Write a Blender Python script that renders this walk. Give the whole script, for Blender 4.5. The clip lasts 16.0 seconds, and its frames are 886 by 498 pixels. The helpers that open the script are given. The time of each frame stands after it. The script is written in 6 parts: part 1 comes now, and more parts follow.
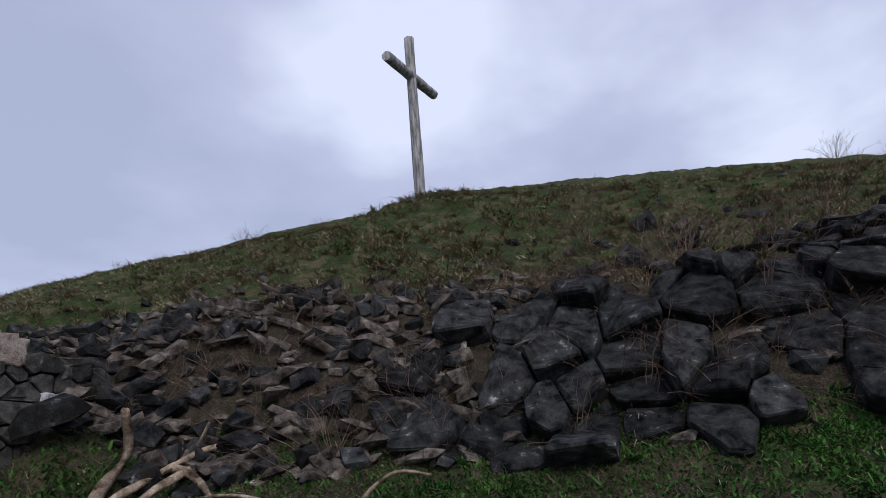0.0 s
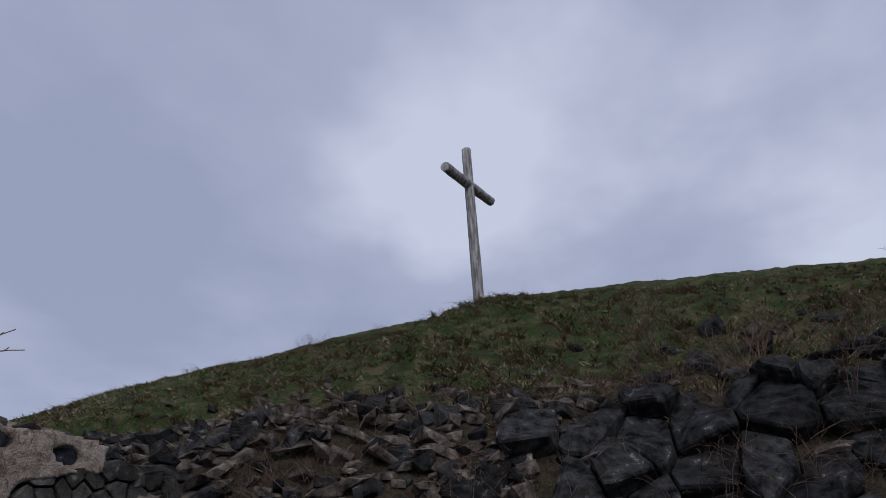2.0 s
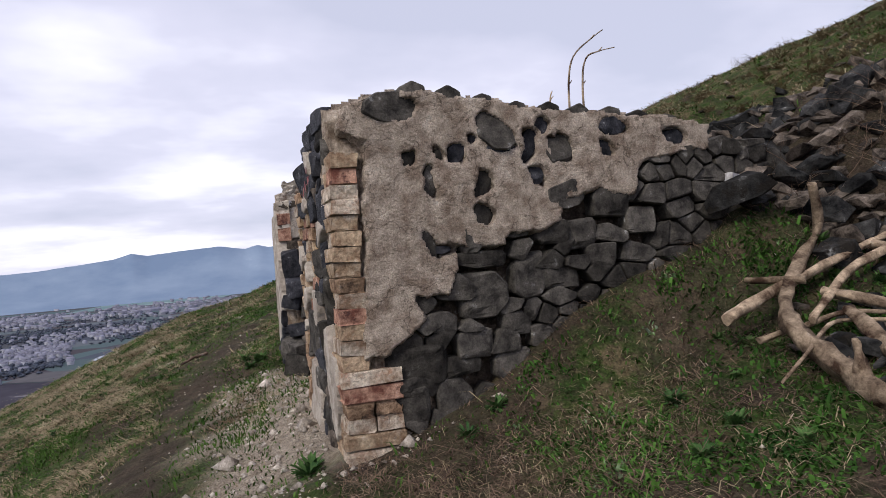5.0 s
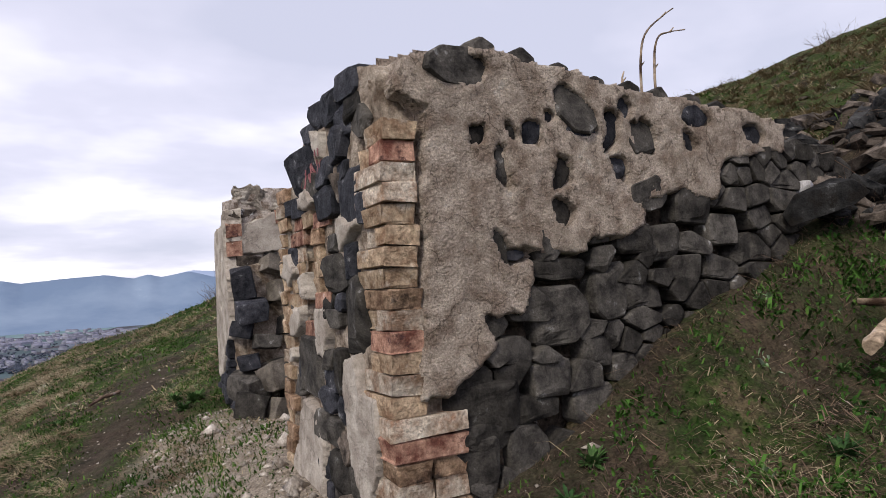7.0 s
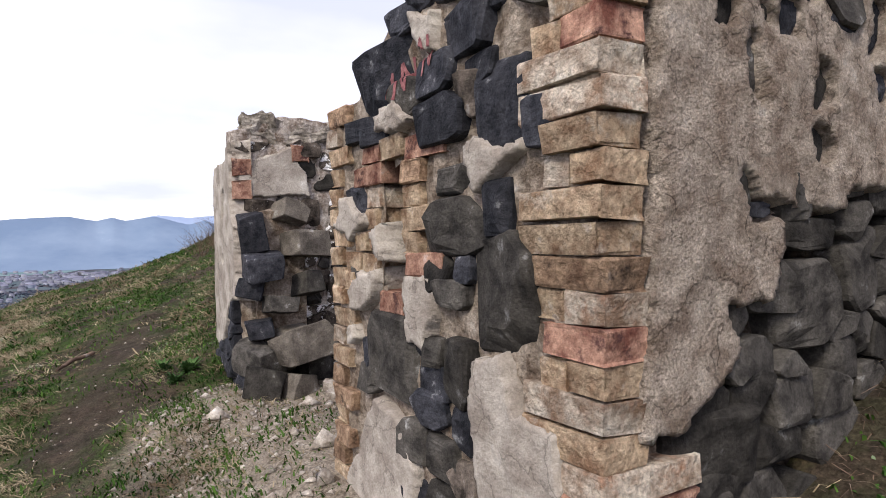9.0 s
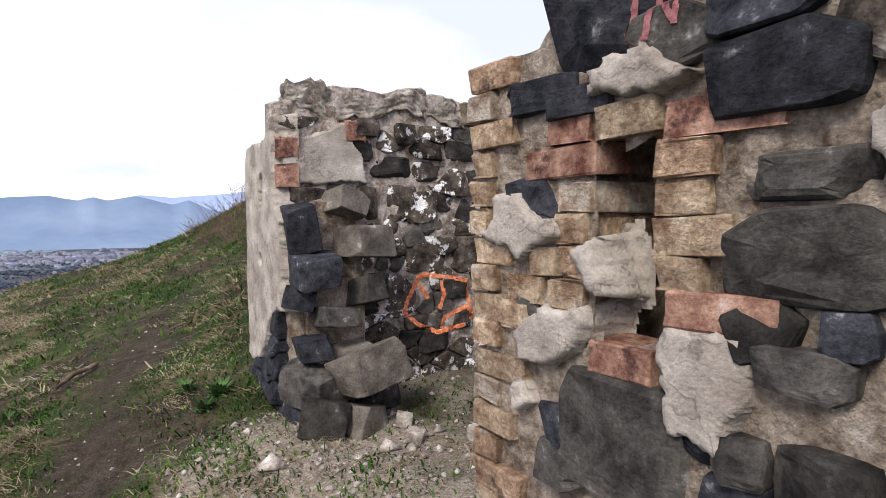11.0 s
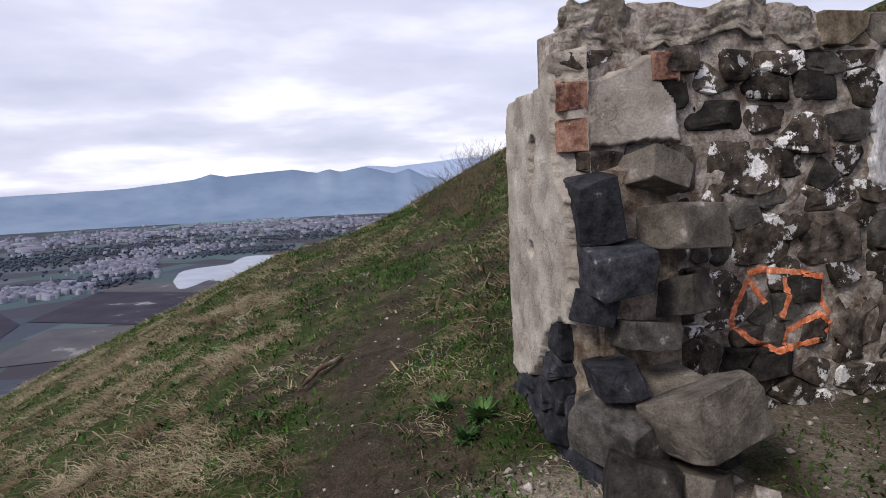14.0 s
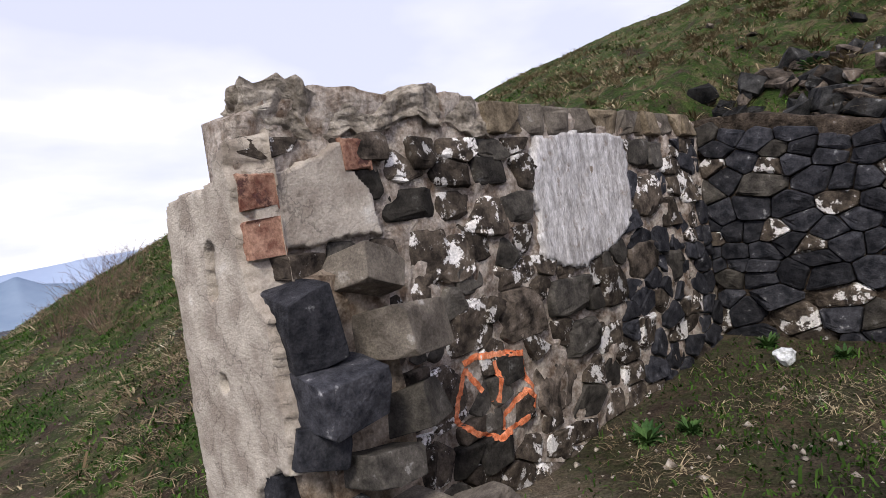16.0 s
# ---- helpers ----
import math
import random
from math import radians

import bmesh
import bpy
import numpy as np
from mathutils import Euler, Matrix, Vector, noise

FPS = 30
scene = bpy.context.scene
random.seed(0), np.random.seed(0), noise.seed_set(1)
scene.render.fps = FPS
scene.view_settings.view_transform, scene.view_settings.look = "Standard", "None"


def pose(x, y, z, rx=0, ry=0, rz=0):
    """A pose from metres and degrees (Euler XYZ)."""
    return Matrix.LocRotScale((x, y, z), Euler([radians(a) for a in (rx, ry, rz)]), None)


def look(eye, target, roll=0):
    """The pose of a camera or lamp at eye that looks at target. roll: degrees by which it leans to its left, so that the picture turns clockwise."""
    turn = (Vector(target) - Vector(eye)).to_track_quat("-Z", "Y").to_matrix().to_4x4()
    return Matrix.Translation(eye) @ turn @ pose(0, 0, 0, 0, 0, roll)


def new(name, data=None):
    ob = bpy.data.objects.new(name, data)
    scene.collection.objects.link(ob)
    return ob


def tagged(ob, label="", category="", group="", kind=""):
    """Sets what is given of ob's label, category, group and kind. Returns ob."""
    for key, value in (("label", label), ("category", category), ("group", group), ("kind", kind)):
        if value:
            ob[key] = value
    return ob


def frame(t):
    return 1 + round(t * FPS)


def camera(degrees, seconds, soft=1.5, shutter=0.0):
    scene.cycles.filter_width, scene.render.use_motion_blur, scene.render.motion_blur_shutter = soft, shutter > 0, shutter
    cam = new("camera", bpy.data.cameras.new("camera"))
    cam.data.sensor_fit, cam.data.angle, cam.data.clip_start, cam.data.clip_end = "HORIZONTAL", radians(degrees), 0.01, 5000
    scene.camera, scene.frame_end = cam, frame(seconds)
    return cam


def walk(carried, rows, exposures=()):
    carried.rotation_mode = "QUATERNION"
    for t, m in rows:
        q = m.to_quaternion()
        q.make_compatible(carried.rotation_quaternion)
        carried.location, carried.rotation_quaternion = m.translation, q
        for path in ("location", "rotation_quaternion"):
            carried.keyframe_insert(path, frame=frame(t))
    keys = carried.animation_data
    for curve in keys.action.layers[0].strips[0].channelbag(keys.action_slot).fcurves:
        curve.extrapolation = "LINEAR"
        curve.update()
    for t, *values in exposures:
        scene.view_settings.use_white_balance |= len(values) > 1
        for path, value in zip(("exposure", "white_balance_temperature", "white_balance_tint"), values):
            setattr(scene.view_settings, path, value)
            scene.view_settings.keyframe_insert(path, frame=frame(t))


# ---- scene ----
cam = camera(70.6, 16.0, soft=0.9)
PATH = [
    (0, (-0.048, 0.155, 1.507), (-0.657, 1.998, 1.987), -4.6),
    (0.5, (-0.043, 0.091, 1.53), (-0.667, 1.892, 2.137), -4.4),
    (1, (-0.034, 0.063, 1.536), (-0.689, 1.809, 2.257), -3.7),
    (1.5, (-0.037, 0.045, 1.539), (-0.695, 1.74, 2.371), -3.4),
    (2, (-0.048, 0.057, 1.517), (-0.767, 1.742, 2.32), -3.6),
    (2.5, (-0.101, 0.084, 1.504), (-0.932, 1.772, 2.181), -3.5),
    (3, (-0.143, 0.125, 1.478), (-1.128, 1.795, 1.968), -3.1),
    (3.5, (-0.208, 0.127, 1.444), (-1.347, 1.736, 1.782), -3.2),
    (4, (-0.298, 0.091, 1.43), (-1.705, 1.501, 1.605), -3.5),
    (4.5, (-0.364, 0.047, 1.381), (-2.135, 0.975, 1.457), -4.5),
    (5, (-0.424, -0.022, 1.365), (-2.318, 0.621, 1.388), -4.4),
    (5.2, (-0.52, -0.075, 1.357), (-2.389, 0.635, 1.42), -4.8),
    (7.3, (-1.632, -0.522, 1.293), (-3.353, 0.488, 1.421), -3.1),
    (7.5, (-1.725, -0.579, 1.324), (-3.413, 0.484, 1.466), -3.1),
    (8, (-2.036, -0.571, 1.305), (-3.799, 0.359, 1.469), -4.5),
    (8.5, (-2.367, -0.468, 1.345), (-4.093, 0.544, 1.36), -4.3),
    (9, (-2.679, -0.516, 1.334), (-4.408, 0.488, 1.304), -1.0),
    (9.5, (-2.969, -0.682, 1.379), (-4.713, 0.297, 1.336), 0.9),
    (9.7, (-3.077, -0.685, 1.378), (-4.848, 0.24, 1.296), 0.3),
    (11.8, (-4.194, -0.59, 1.48), (-5.868, 0.5, 1.397), -1.0),
    (12, (-4.312, -0.568, 1.468), (-6.073, 0.379, 1.407), -3.2),
    (12.5, (-4.621, -0.456, 1.528), (-6.493, 0.241, 1.425), -5.2),
    (13, (-4.784, -0.47, 1.535), (-6.707, 0.047, 1.353), -4.1),
    (13.5, (-4.983, -0.618, 1.568), (-6.925, -0.18, 1.379), -3.0),
    (14, (-4.948, -0.614, 1.528), (-6.894, -0.193, 1.338), -2.6),
    (14.5, (-4.922, -0.528, 1.531), (-6.744, 0.283, 1.39), -3.8),
    (15, (-5.14, -0.633, 1.577), (-6.782, 0.504, 1.468), -5.3),
    (15.5, (-5.29, -0.667, 1.586), (-6.891, 0.527, 1.482), -5.4),
    (16, (-5.5, -0.539, 1.641), (-6.947, 0.842, 1.61), -8.6),
]

EXPOSURE = [(0.0, 0.05, 6150, 6), (1.5, -0.36, 6150, 6), (2.5, -0.38, 6250, 6), (3.0, -0.3, 6400, 6), (3.5, 0.0, 6550, 7), (4.5, 0.6, 7000, 7), (5.2, 0.5, 6950, 7), (7.3, 0.6, 7100, 7), (8.5, 0.74, 7050, 7), (9.5, 1.08, 6950, 7), (12.0, 0.88, 6900, 6), (12.5, 0.6, 6950, 7), (13.5, 0.45, 6850, 7), (14.5, 0.6, 6900, 7), (16.0, 0.85, 7050, 7)]
walk(cam, [(t, look(eye, target, roll)) for t, eye, target, roll in PATH], EXPOSURE)

# ---- world and sun: high overcast with brighter streaks of cloud ----
SUN_ELEV, SUN_TURN = 42.0, 145.0
world = bpy.data.worlds.new("overcast_sky")
scene.world = world
world.use_nodes = True
wn, wl = world.node_tree.nodes, world.node_tree.links
wn.clear()
w_out = wn.new("ShaderNodeOutputWorld")
w_bg = wn.new("ShaderNodeBackground")
w_sky = wn.new("ShaderNodeTexSky")
w_sky.sky_type, w_sky.sun_disc = "NISHITA", False
w_sky.sun_elevation, w_sky.sun_rotation = radians(SUN_ELEV), radians(SUN_TURN)
w_scale = wn.new("ShaderNodeMix"); w_scale.data_type, w_scale.blend_type = "RGBA", "MULTIPLY"
w_scale.inputs[0].default_value = 1.0
w_scale.inputs[7].default_value = (0.1, 0.1, 0.1, 1)
wl.new(w_sky.outputs[0], w_scale.inputs[6])
w_co = wn.new("ShaderNodeTexCoord")
w_sep = wn.new("ShaderNodeSeparateXYZ")
wl.new(w_co.outputs["Generated"], w_sep.inputs[0])
w_up = wn.new("ShaderNodeMath"); w_up.operation = "MAXIMUM"; w_up.inputs[1].default_value = 0.0
wl.new(w_sep.outputs[2], w_up.inputs[0])
w_add = wn.new("ShaderNodeMath"); w_add.operation = "ADD"; w_add.inputs[1].default_value = 0.16
wl.new(w_up.outputs[0], w_add.inputs[0])
w_div = wn.new("ShaderNodeVectorMath"); w_div.operation = "DIVIDE"
wl.new(w_co.outputs["Generated"], w_div.inputs[0]); wl.new(w_add.outputs[0], w_div.inputs[1])
w_map = wn.new("ShaderNodeMapping")
w_map.inputs["Scale"].default_value = (1.0, 0.8, 0.0)
w_map.inputs["Location"].default_value = (0.35, 4.2, 0.4)
wl.new(w_div.outputs[0], w_map.inputs["Vector"])
w_noise = wn.new("ShaderNodeTexNoise")
w_noise.inputs["Scale"].default_value, w_noise.inputs["Detail"].default_value, w_noise.inputs["Roughness"].default_value = 0.95, 5.0, 0.5
wl.new(w_map.outputs[0], w_noise.inputs["Vector"])
w_ramp = wn.new("ShaderNodeValToRGB")
w_ramp.color_ramp.elements[0].position, w_ramp.color_ramp.elements[0].color = 0.38, (0.39, 0.41, 0.56, 1)
w_ramp.color_ramp.elements[1].position, w_ramp.color_ramp.elements[1].color = 0.66, (0.70, 0.71, 0.86, 1)
e = w_ramp.color_ramp.elements.new(0.52); e.color = (0.48, 0.49, 0.65, 1)
wl.new(w_noise.outputs[0], w_ramp.inputs[0])
w_mix = wn.new("ShaderNodeMix"); w_mix.data_type = "RGBA"
w_mix.inputs[0].default_value = 0.93
wl.new(w_scale.outputs[2], w_mix.inputs[6])
wl.new(w_ramp.outputs[0], w_mix.inputs[7])
wl.new(w_mix.outputs[2], w_bg.inputs[0])
w_bg.inputs[1].default_value = 1.13
wl.new(w_bg.outputs[0], w_out.inputs[0])

sun = new("sun", bpy.data.lights.new("sun", "SUN"))
sun.data.energy, sun.data.angle, sun.data.color = 1.5, radians(16), (1.0, 0.96, 0.9)
sun.matrix_world = pose(0, 0, 30, 90 - SUN_ELEV, 0, 180 - SUN_TURN)


# ---- materials ----
def surface(name, ramp, scale=6.0, detail=6.0, rough=0.9, bump=0.4, bump_scale=40.0, spread=0.0, island=False, blotch=None, blotch_scale=3.0, blotch_at=(0.55, 0.62), dist=0.02, stretch=(1, 1, 1), grain=0.3, cracks=0.0):
    """Ramp of colours over noise in world metres; spread: lightness change per piece; blotch: a second colour in spots."""
    m = bpy.data.materials.new(name)
    m.use_nodes = True
    n, l = m.node_tree.nodes, m.node_tree.links
    p = n["Principled BSDF"]
    p.inputs["Roughness"].default_value = rough
    p.inputs["Specular IOR Level"].default_value = 0.08
    geo = n.new("ShaderNodeNewGeometry")
    mp = n.new("ShaderNodeMapping")
    mp.inputs["Scale"].default_value = stretch
    l.new(geo.outputs["Position"], mp.inputs["Vector"])
    a = n.new("ShaderNodeTexNoise")
    a.inputs["Scale"].default_value, a.inputs["Detail"].default_value, a.inputs["Roughness"].default_value = scale, detail, 0.62
    l.new(mp.outputs[0], a.inputs["Vector"])
    r = n.new("ShaderNodeValToRGB")
    els = r.color_ramp.elements
    k = len(ramp)
    for i, c in enumerate(ramp):
        pos = 0.37 + 0.26 * i / (k - 1)
        el = els[0] if i == 0 else (els[1] if i == k - 1 else els.new(pos))
        el.position, el.color = pos, (*c, 1)
    l.new(a.outputs[0], r.inputs[0])
    col = r.outputs[0]
    if blotch:
        b = n.new("ShaderNodeTexNoise")
        b.inputs["Scale"].default_value, b.inputs["Detail"].default_value = blotch_scale, 8.0
        b.inputs["Roughness"].default_value = 0.7
        l.new(geo.outputs["Position"], b.inputs["Vector"])
        br = n.new("ShaderNodeMapRange")
        br.inputs[1].default_value, br.inputs[2].default_value = blotch_at
        l.new(b.outputs[0], br.inputs[0])
        mx = n.new("ShaderNodeMix"); mx.data_type = "RGBA"
        l.new(br.outputs[0], mx.inputs[0]); l.new(col, mx.inputs[6])
        mx.inputs[7].default_value = (*blotch, 1)
        col = mx.outputs[2]
    if spread:
        if island:
            rnd = geo.outputs["Random Per Island"]
        else:
            rnd = n.new("ShaderNodeObjectInfo").outputs["Random"]
        rm = n.new("ShaderNodeMapRange")
        rm.inputs[3].default_value, rm.inputs[4].default_value = 1 - spread, 1 + spread
        l.new(rnd, rm.inputs[0])
        hs = n.new("ShaderNodeHueSaturation")
        l.new(rm.outputs[0], hs.inputs["Value"]); l.new(col, hs.inputs["Color"])
        col = hs.outputs[0]
    f = n.new("ShaderNodeTexNoise")
    f.inputs["Scale"].default_value, f.inputs["Detail"].default_value, f.inputs["Roughness"].default_value = bump_scale, 8.0, 0.65
    l.new(mp.outputs[0], f.inputs["Vector"])
    if bump > 0 and grain > 0:
        g = n.new("ShaderNodeTexNoise")
        g.inputs["Scale"].default_value, g.inputs["Detail"].default_value, g.inputs["Roughness"].default_value = bump_scale * 1.7, 6.0, 0.75
        l.new(mp.outputs[0], g.inputs["Vector"])
        gr = n.new("ShaderNodeMapRange")
        gr.inputs[1].default_value, gr.inputs[2].default_value = 0.33, 0.67
        gr.inputs[3].default_value, gr.inputs[4].default_value = 1 - grain * 1.25, 1 + grain
        l.new(g.outputs[0], gr.inputs[0])
        gh = n.new("ShaderNodeHueSaturation")
        l.new(gr.outputs[0], gh.inputs["Value"]); l.new(col, gh.inputs["Color"])
        col = gh.outputs[0]
    if cracks:
        wn_ = n.new("ShaderNodeTexNoise"); wn_.inputs["Scale"].default_value, wn_.inputs["Detail"].default_value = 7.0, 6.0
        l.new(geo.outputs["Position"], wn_.inputs["Vector"])
        wm = n.new("ShaderNodeVectorMath"); wm.operation = "MULTIPLY_ADD"; wm.inputs[1].default_value = (0.35, 0.35, 0.35)
        l.new(wn_.outputs["Color"], wm.inputs[0]); l.new(geo.outputs["Position"], wm.inputs[2])
        vo = n.new("ShaderNodeTexVoronoi"); vo.feature = "DISTANCE_TO_EDGE"; vo.inputs["Scale"].default_value = 3.6
        l.new(wm.outputs[0], vo.inputs["Vector"])
        vr = n.new("ShaderNodeMapRange")
        vr.inputs[1].default_value, vr.inputs[2].default_value, vr.inputs[3].default_value, vr.inputs[4].default_value = 0.004, 0.022, 1 - cracks, 1.0
        l.new(vo.outputs["Distance"], vr.inputs[0])
        # cracks run only in places
        pm = n.new("ShaderNodeMapRange"); pm.inputs[1].default_value, pm.inputs[2].default_value = 0.46, 0.56
        l.new(a.outputs[0], pm.inputs[0])
        pk = n.new("ShaderNodeMath"); pk.operation = "MAXIMUM"
        l.new(vr.outputs[0], pk.inputs[0]); l.new(pm.outputs[0], pk.inputs[1])
        ch = n.new("ShaderNodeHueSaturation")
        l.new(pk.outputs[0], ch.inputs["Value"]); l.new(col, ch.inputs["Color"])
        col = ch.outputs[0]
    l.new(col, p.inputs["Base Color"])
    bp = n.new("ShaderNodeBump")
    bp.inputs["Strength"].default_value, bp.inputs["Distance"].default_value = bump, dist
    l.new(f.outputs[0], bp.inputs["Height"])
    l.new(bp.outputs[0], p.inputs["Normal"])
    return m


M_BASALT = surface("basalt", [(0.028, 0.0255, 0.024), (0.056, 0.051, 0.047), (0.098, 0.089, 0.08)], 11, detail=12, spread=0.5, bump=0.6, dist=0.018, bump_scale=58, rough=0.8)
M_BLUE = surface("fresh_basalt", [(0.014, 0.015, 0.0195), (0.027, 0.028, 0.035), (0.055, 0.055, 0.065)], 16, detail=12, spread=0.4, bump=0.6, dist=0.018, bump_scale=58, rough=0.6)
M_LIMED = surface("basalt_with_old_whitewash", [(0.026, 0.021, 0.0185), (0.06, 0.048, 0.04), (0.115, 0.093, 0.076)], 15, detail=12, spread=0.4, bump=0.6, dist=0.018, bump_scale=58, rough=0.85, blotch=(0.66, 0.64, 0.64), blotch_scale=7, blotch_at=(0.54, 0.56))
M_ROCK = surface("weathered_rock", [(0.0045, 0.0048, 0.0056), (0.0125, 0.0127, 0.0142), (0.052, 0.051, 0.051)], 9, detail=12, spread=0.5, bump=0.6, dist=0.018, bump_scale=58, rough=0.9, blotch=(0.022, 0.019, 0.017), blotch_scale=5)
M_BROWNROCK = surface("brown_scree_rock", [(0.024, 0.02, 0.0175), (0.07, 0.058, 0.05), (0.17, 0.138, 0.116)], 12, detail=12, spread=0.45, bump=0.6, dist=0.018, bump_scale=58, rough=0.95)
M_PLASTER = surface("old_lime_plaster", [(0.3, 0.228, 0.182), (0.49, 0.395, 0.33), (0.63, 0.53, 0.45)], 11, detail=12, bump=1.0, bump_scale=66, dist=0.04, rough=0.95, grain=0.34, cracks=0.5, blotch=(0.26, 0.195, 0.15), blotch_scale=3.5, blotch_at=(0.56, 0.72))
M_GREYPLASTER = surface("smooth_cement_plaster", [(0.3, 0.255, 0.22), (0.43, 0.375, 0.325), (0.52, 0.465, 0.41)], 7, detail=10, bump=0.6, bump_scale=60, rough=0.9, grain=0.16, cracks=0.35, blotch=(0.24, 0.2, 0.165), blotch_scale=4, blotch_at=(0.58, 0.75))
M_WHITE = surface("flaking_white_limewash", [(0.36, 0.34, 0.34), (0.6, 0.58, 0.6), (0.72, 0.7, 0.72)], 22, detail=8, bump=0.7, bump_scale=60, rough=0.9, stretch=(1, 1, 0.35), blotch=(0.3, 0.25, 0.22), blotch_scale=11, blotch_at=(0.58, 0.68))
M_MORTAR = surface("crumbling_mortar", [(0.17, 0.122, 0.09), (0.37, 0.29, 0.225), (0.54, 0.45, 0.37)], 12, detail=10, bump=1.0, dist=0.04, bump_scale=38, rough=1.0)
# Dark earth mortar; the shade of deep joints is in the colour too.
M_DARKMORTAR = surface("shade_dark_earth_joint", [(0.02, 0.016, 0.013), (0.05, 0.04, 0.032), (0.11, 0.085, 0.068)], 12, detail=10, bump=1.0, dist=0.04, bump_scale=38, rough=1.0)
M_PALEMORTAR = surface("pale_lime_mortar", [(0.2, 0.145, 0.112), (0.42, 0.335, 0.275), (0.62, 0.55, 0.5)], 13, detail=10, bump=1.0, dist=0.04, bump_scale=38, rough=1.0)
M_TAN = surface("tan_coping_stone", [(0.09, 0.07, 0.05), (0.2, 0.155, 0.11), (0.31, 0.25, 0.18)], 9, detail=12, spread=0.35, bump=0.6, dist=0.018, bump_scale=50, rough=0.9)
M_BOULDER = surface("grey_brown_boulder", [(0.085, 0.073, 0.063), (0.14, 0.121, 0.104), (0.205, 0.178, 0.152)], 8, detail=12, bump=0.6, dist=0.018, bump_scale=58, rough=0.9)
M_BRICK = surface("yellow_brick", [(0.27, 0.165, 0.105), (0.49, 0.33, 0.21), (0.62, 0.475, 0.335)], 13, detail=10, spread=0.25, bump=1.0, bump_scale=34, dist=0.035, rough=0.95, blotch=(0.58, 0.49, 0.40), blotch_scale=6, blotch_at=(0.56, 0.66))
M_BRICKBROWN = surface("sooty_orange_brick", [(0.2, 0.12, 0.08), (0.44, 0.265, 0.17), (0.57, 0.39, 0.265)], 12, detail=10, spread=0.25, bump=1.0, bump_scale=34, dist=0.035, rough=0.95, blotch=(0.07, 0.05, 0.04), blotch_scale=8, blotch_at=(0.54, 0.66))
M_BRICKPALE = surface("lime_smeared_brick", [(0.30, 0.2, 0.14), (0.56, 0.44, 0.33), (0.70, 0.61, 0.51)], 12, detail=10, spread=0.2, bump=1.0, bump_scale=34, dist=0.035, rough=0.95, blotch=(0.36, 0.21, 0.14), blotch_scale=9, blotch_at=(0.54, 0.66))
M_REDBRICK = surface("red_brick", [(0.15, 0.06, 0.045), (0.36, 0.17, 0.115), (0.50, 0.30, 0.22)], 12, spread=0.25, bump=0.6, bump_scale=50, rough=0.95, blotch=(0.10, 0.05, 0.045), blotch_scale=8)
M_CONCRETE = surface("rough_concrete", [(0.2, 0.17, 0.14), (0.38, 0.33, 0.285), (0.54, 0.48, 0.42)], 11, detail=10, bump=1.0, bump_scale=28, rough=0.95, dist=0.04)
M_BARK = surface("bleached_wood", [(0.06, 0.035, 0.024), (0.17, 0.108, 0.07), (0.45, 0.345, 0.25)], 8, detail=8, bump=0.7, bump_scale=35, rough=0.85, spread=0.25)
M_LOG = surface("weathered_log", [(0.12, 0.115, 0.12), (0.30, 0.28, 0.28), (0.48, 0.45, 0.44)], 3.5, detail=8, bump=0.6, bump_scale=14, rough=0.85, stretch=(3, 3, 0.4))
M_GRASS = surface("green_grass", [(0.018, 0.05, 0.009), (0.035, 0.098, 0.016), (0.075, 0.14, 0.028)], 2.5, spread=0.35, island=True, bump=0.0, rough=0.8)
M_CLOVER = surface("bright_green_herbs", [(0.02, 0.058, 0.012), (0.038, 0.102, 0.018), (0.065, 0.145, 0.028)], 3, spread=0.4, island=True, bump=0.0, rough=0.8)
M_DRY = surface("dry_grass", [(0.13, 0.092, 0.056), (0.25, 0.193, 0.118), (0.37, 0.305, 0.2)], 2.5, spread=0.35, island=True, bump=0.0, rough=0.9)
M_LEAF = surface("weed_leaf", [(0.022, 0.055, 0.018), (0.045, 0.10, 0.03), (0.08, 0.145, 0.045)], 5, spread=0.3, island=True, bump=0.1, rough=0.6)
M_TWIG = surface("brown_twig", [(0.07, 0.045, 0.035), (0.13, 0.085, 0.062), (0.21, 0.145, 0.105)], 5, spread=0.4, island=True, bump=0.0, rough=0.9)
M_ORANGE = surface("orange_spray_paint", [(0.55, 0.13, 0.05), (0.75, 0.2, 0.08), (0.85, 0.33, 0.18)], 30, bump=0.2, rough=0.7)
M_PINK = surface("faded_red_spray_paint", [(0.20, 0.07, 0.08), (0.30, 0.10, 0.11), (0.38, 0.17, 0.17)], 30, bump=0.2, rough=0.8)
M_PALE = surface("pale_rubble", [(0.22, 0.18, 0.15), (0.36, 0.31, 0.27), (0.52, 0.47, 0.42)], 12, spread=0.3, island=True, bump=0.6, rough=0.95)
M_BAG = surface("crumpled_plastic", [(0.55, 0.57, 0.62), (0.68, 0.7, 0.75), (0.78, 0.8, 0.84)], 20, bump=0.4, bump_scale=30, rough=0.35)
# Distance haze is part of these ridge colours; the farther range is paler.
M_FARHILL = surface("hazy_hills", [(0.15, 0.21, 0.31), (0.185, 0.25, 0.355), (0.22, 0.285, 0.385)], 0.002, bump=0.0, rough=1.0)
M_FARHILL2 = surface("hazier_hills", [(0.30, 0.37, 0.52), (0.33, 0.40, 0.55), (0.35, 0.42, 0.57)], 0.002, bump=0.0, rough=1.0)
# Fields and lake carry the blue-grey of distance haze in their base colour.
M_PLOUGHED = surface("hazed_ploughed_earth", [(0.034, 0.032, 0.046), (0.042, 0.039, 0.055), (0.052, 0.048, 0.064)], 0.02, bump=0.0, rough=1.0)
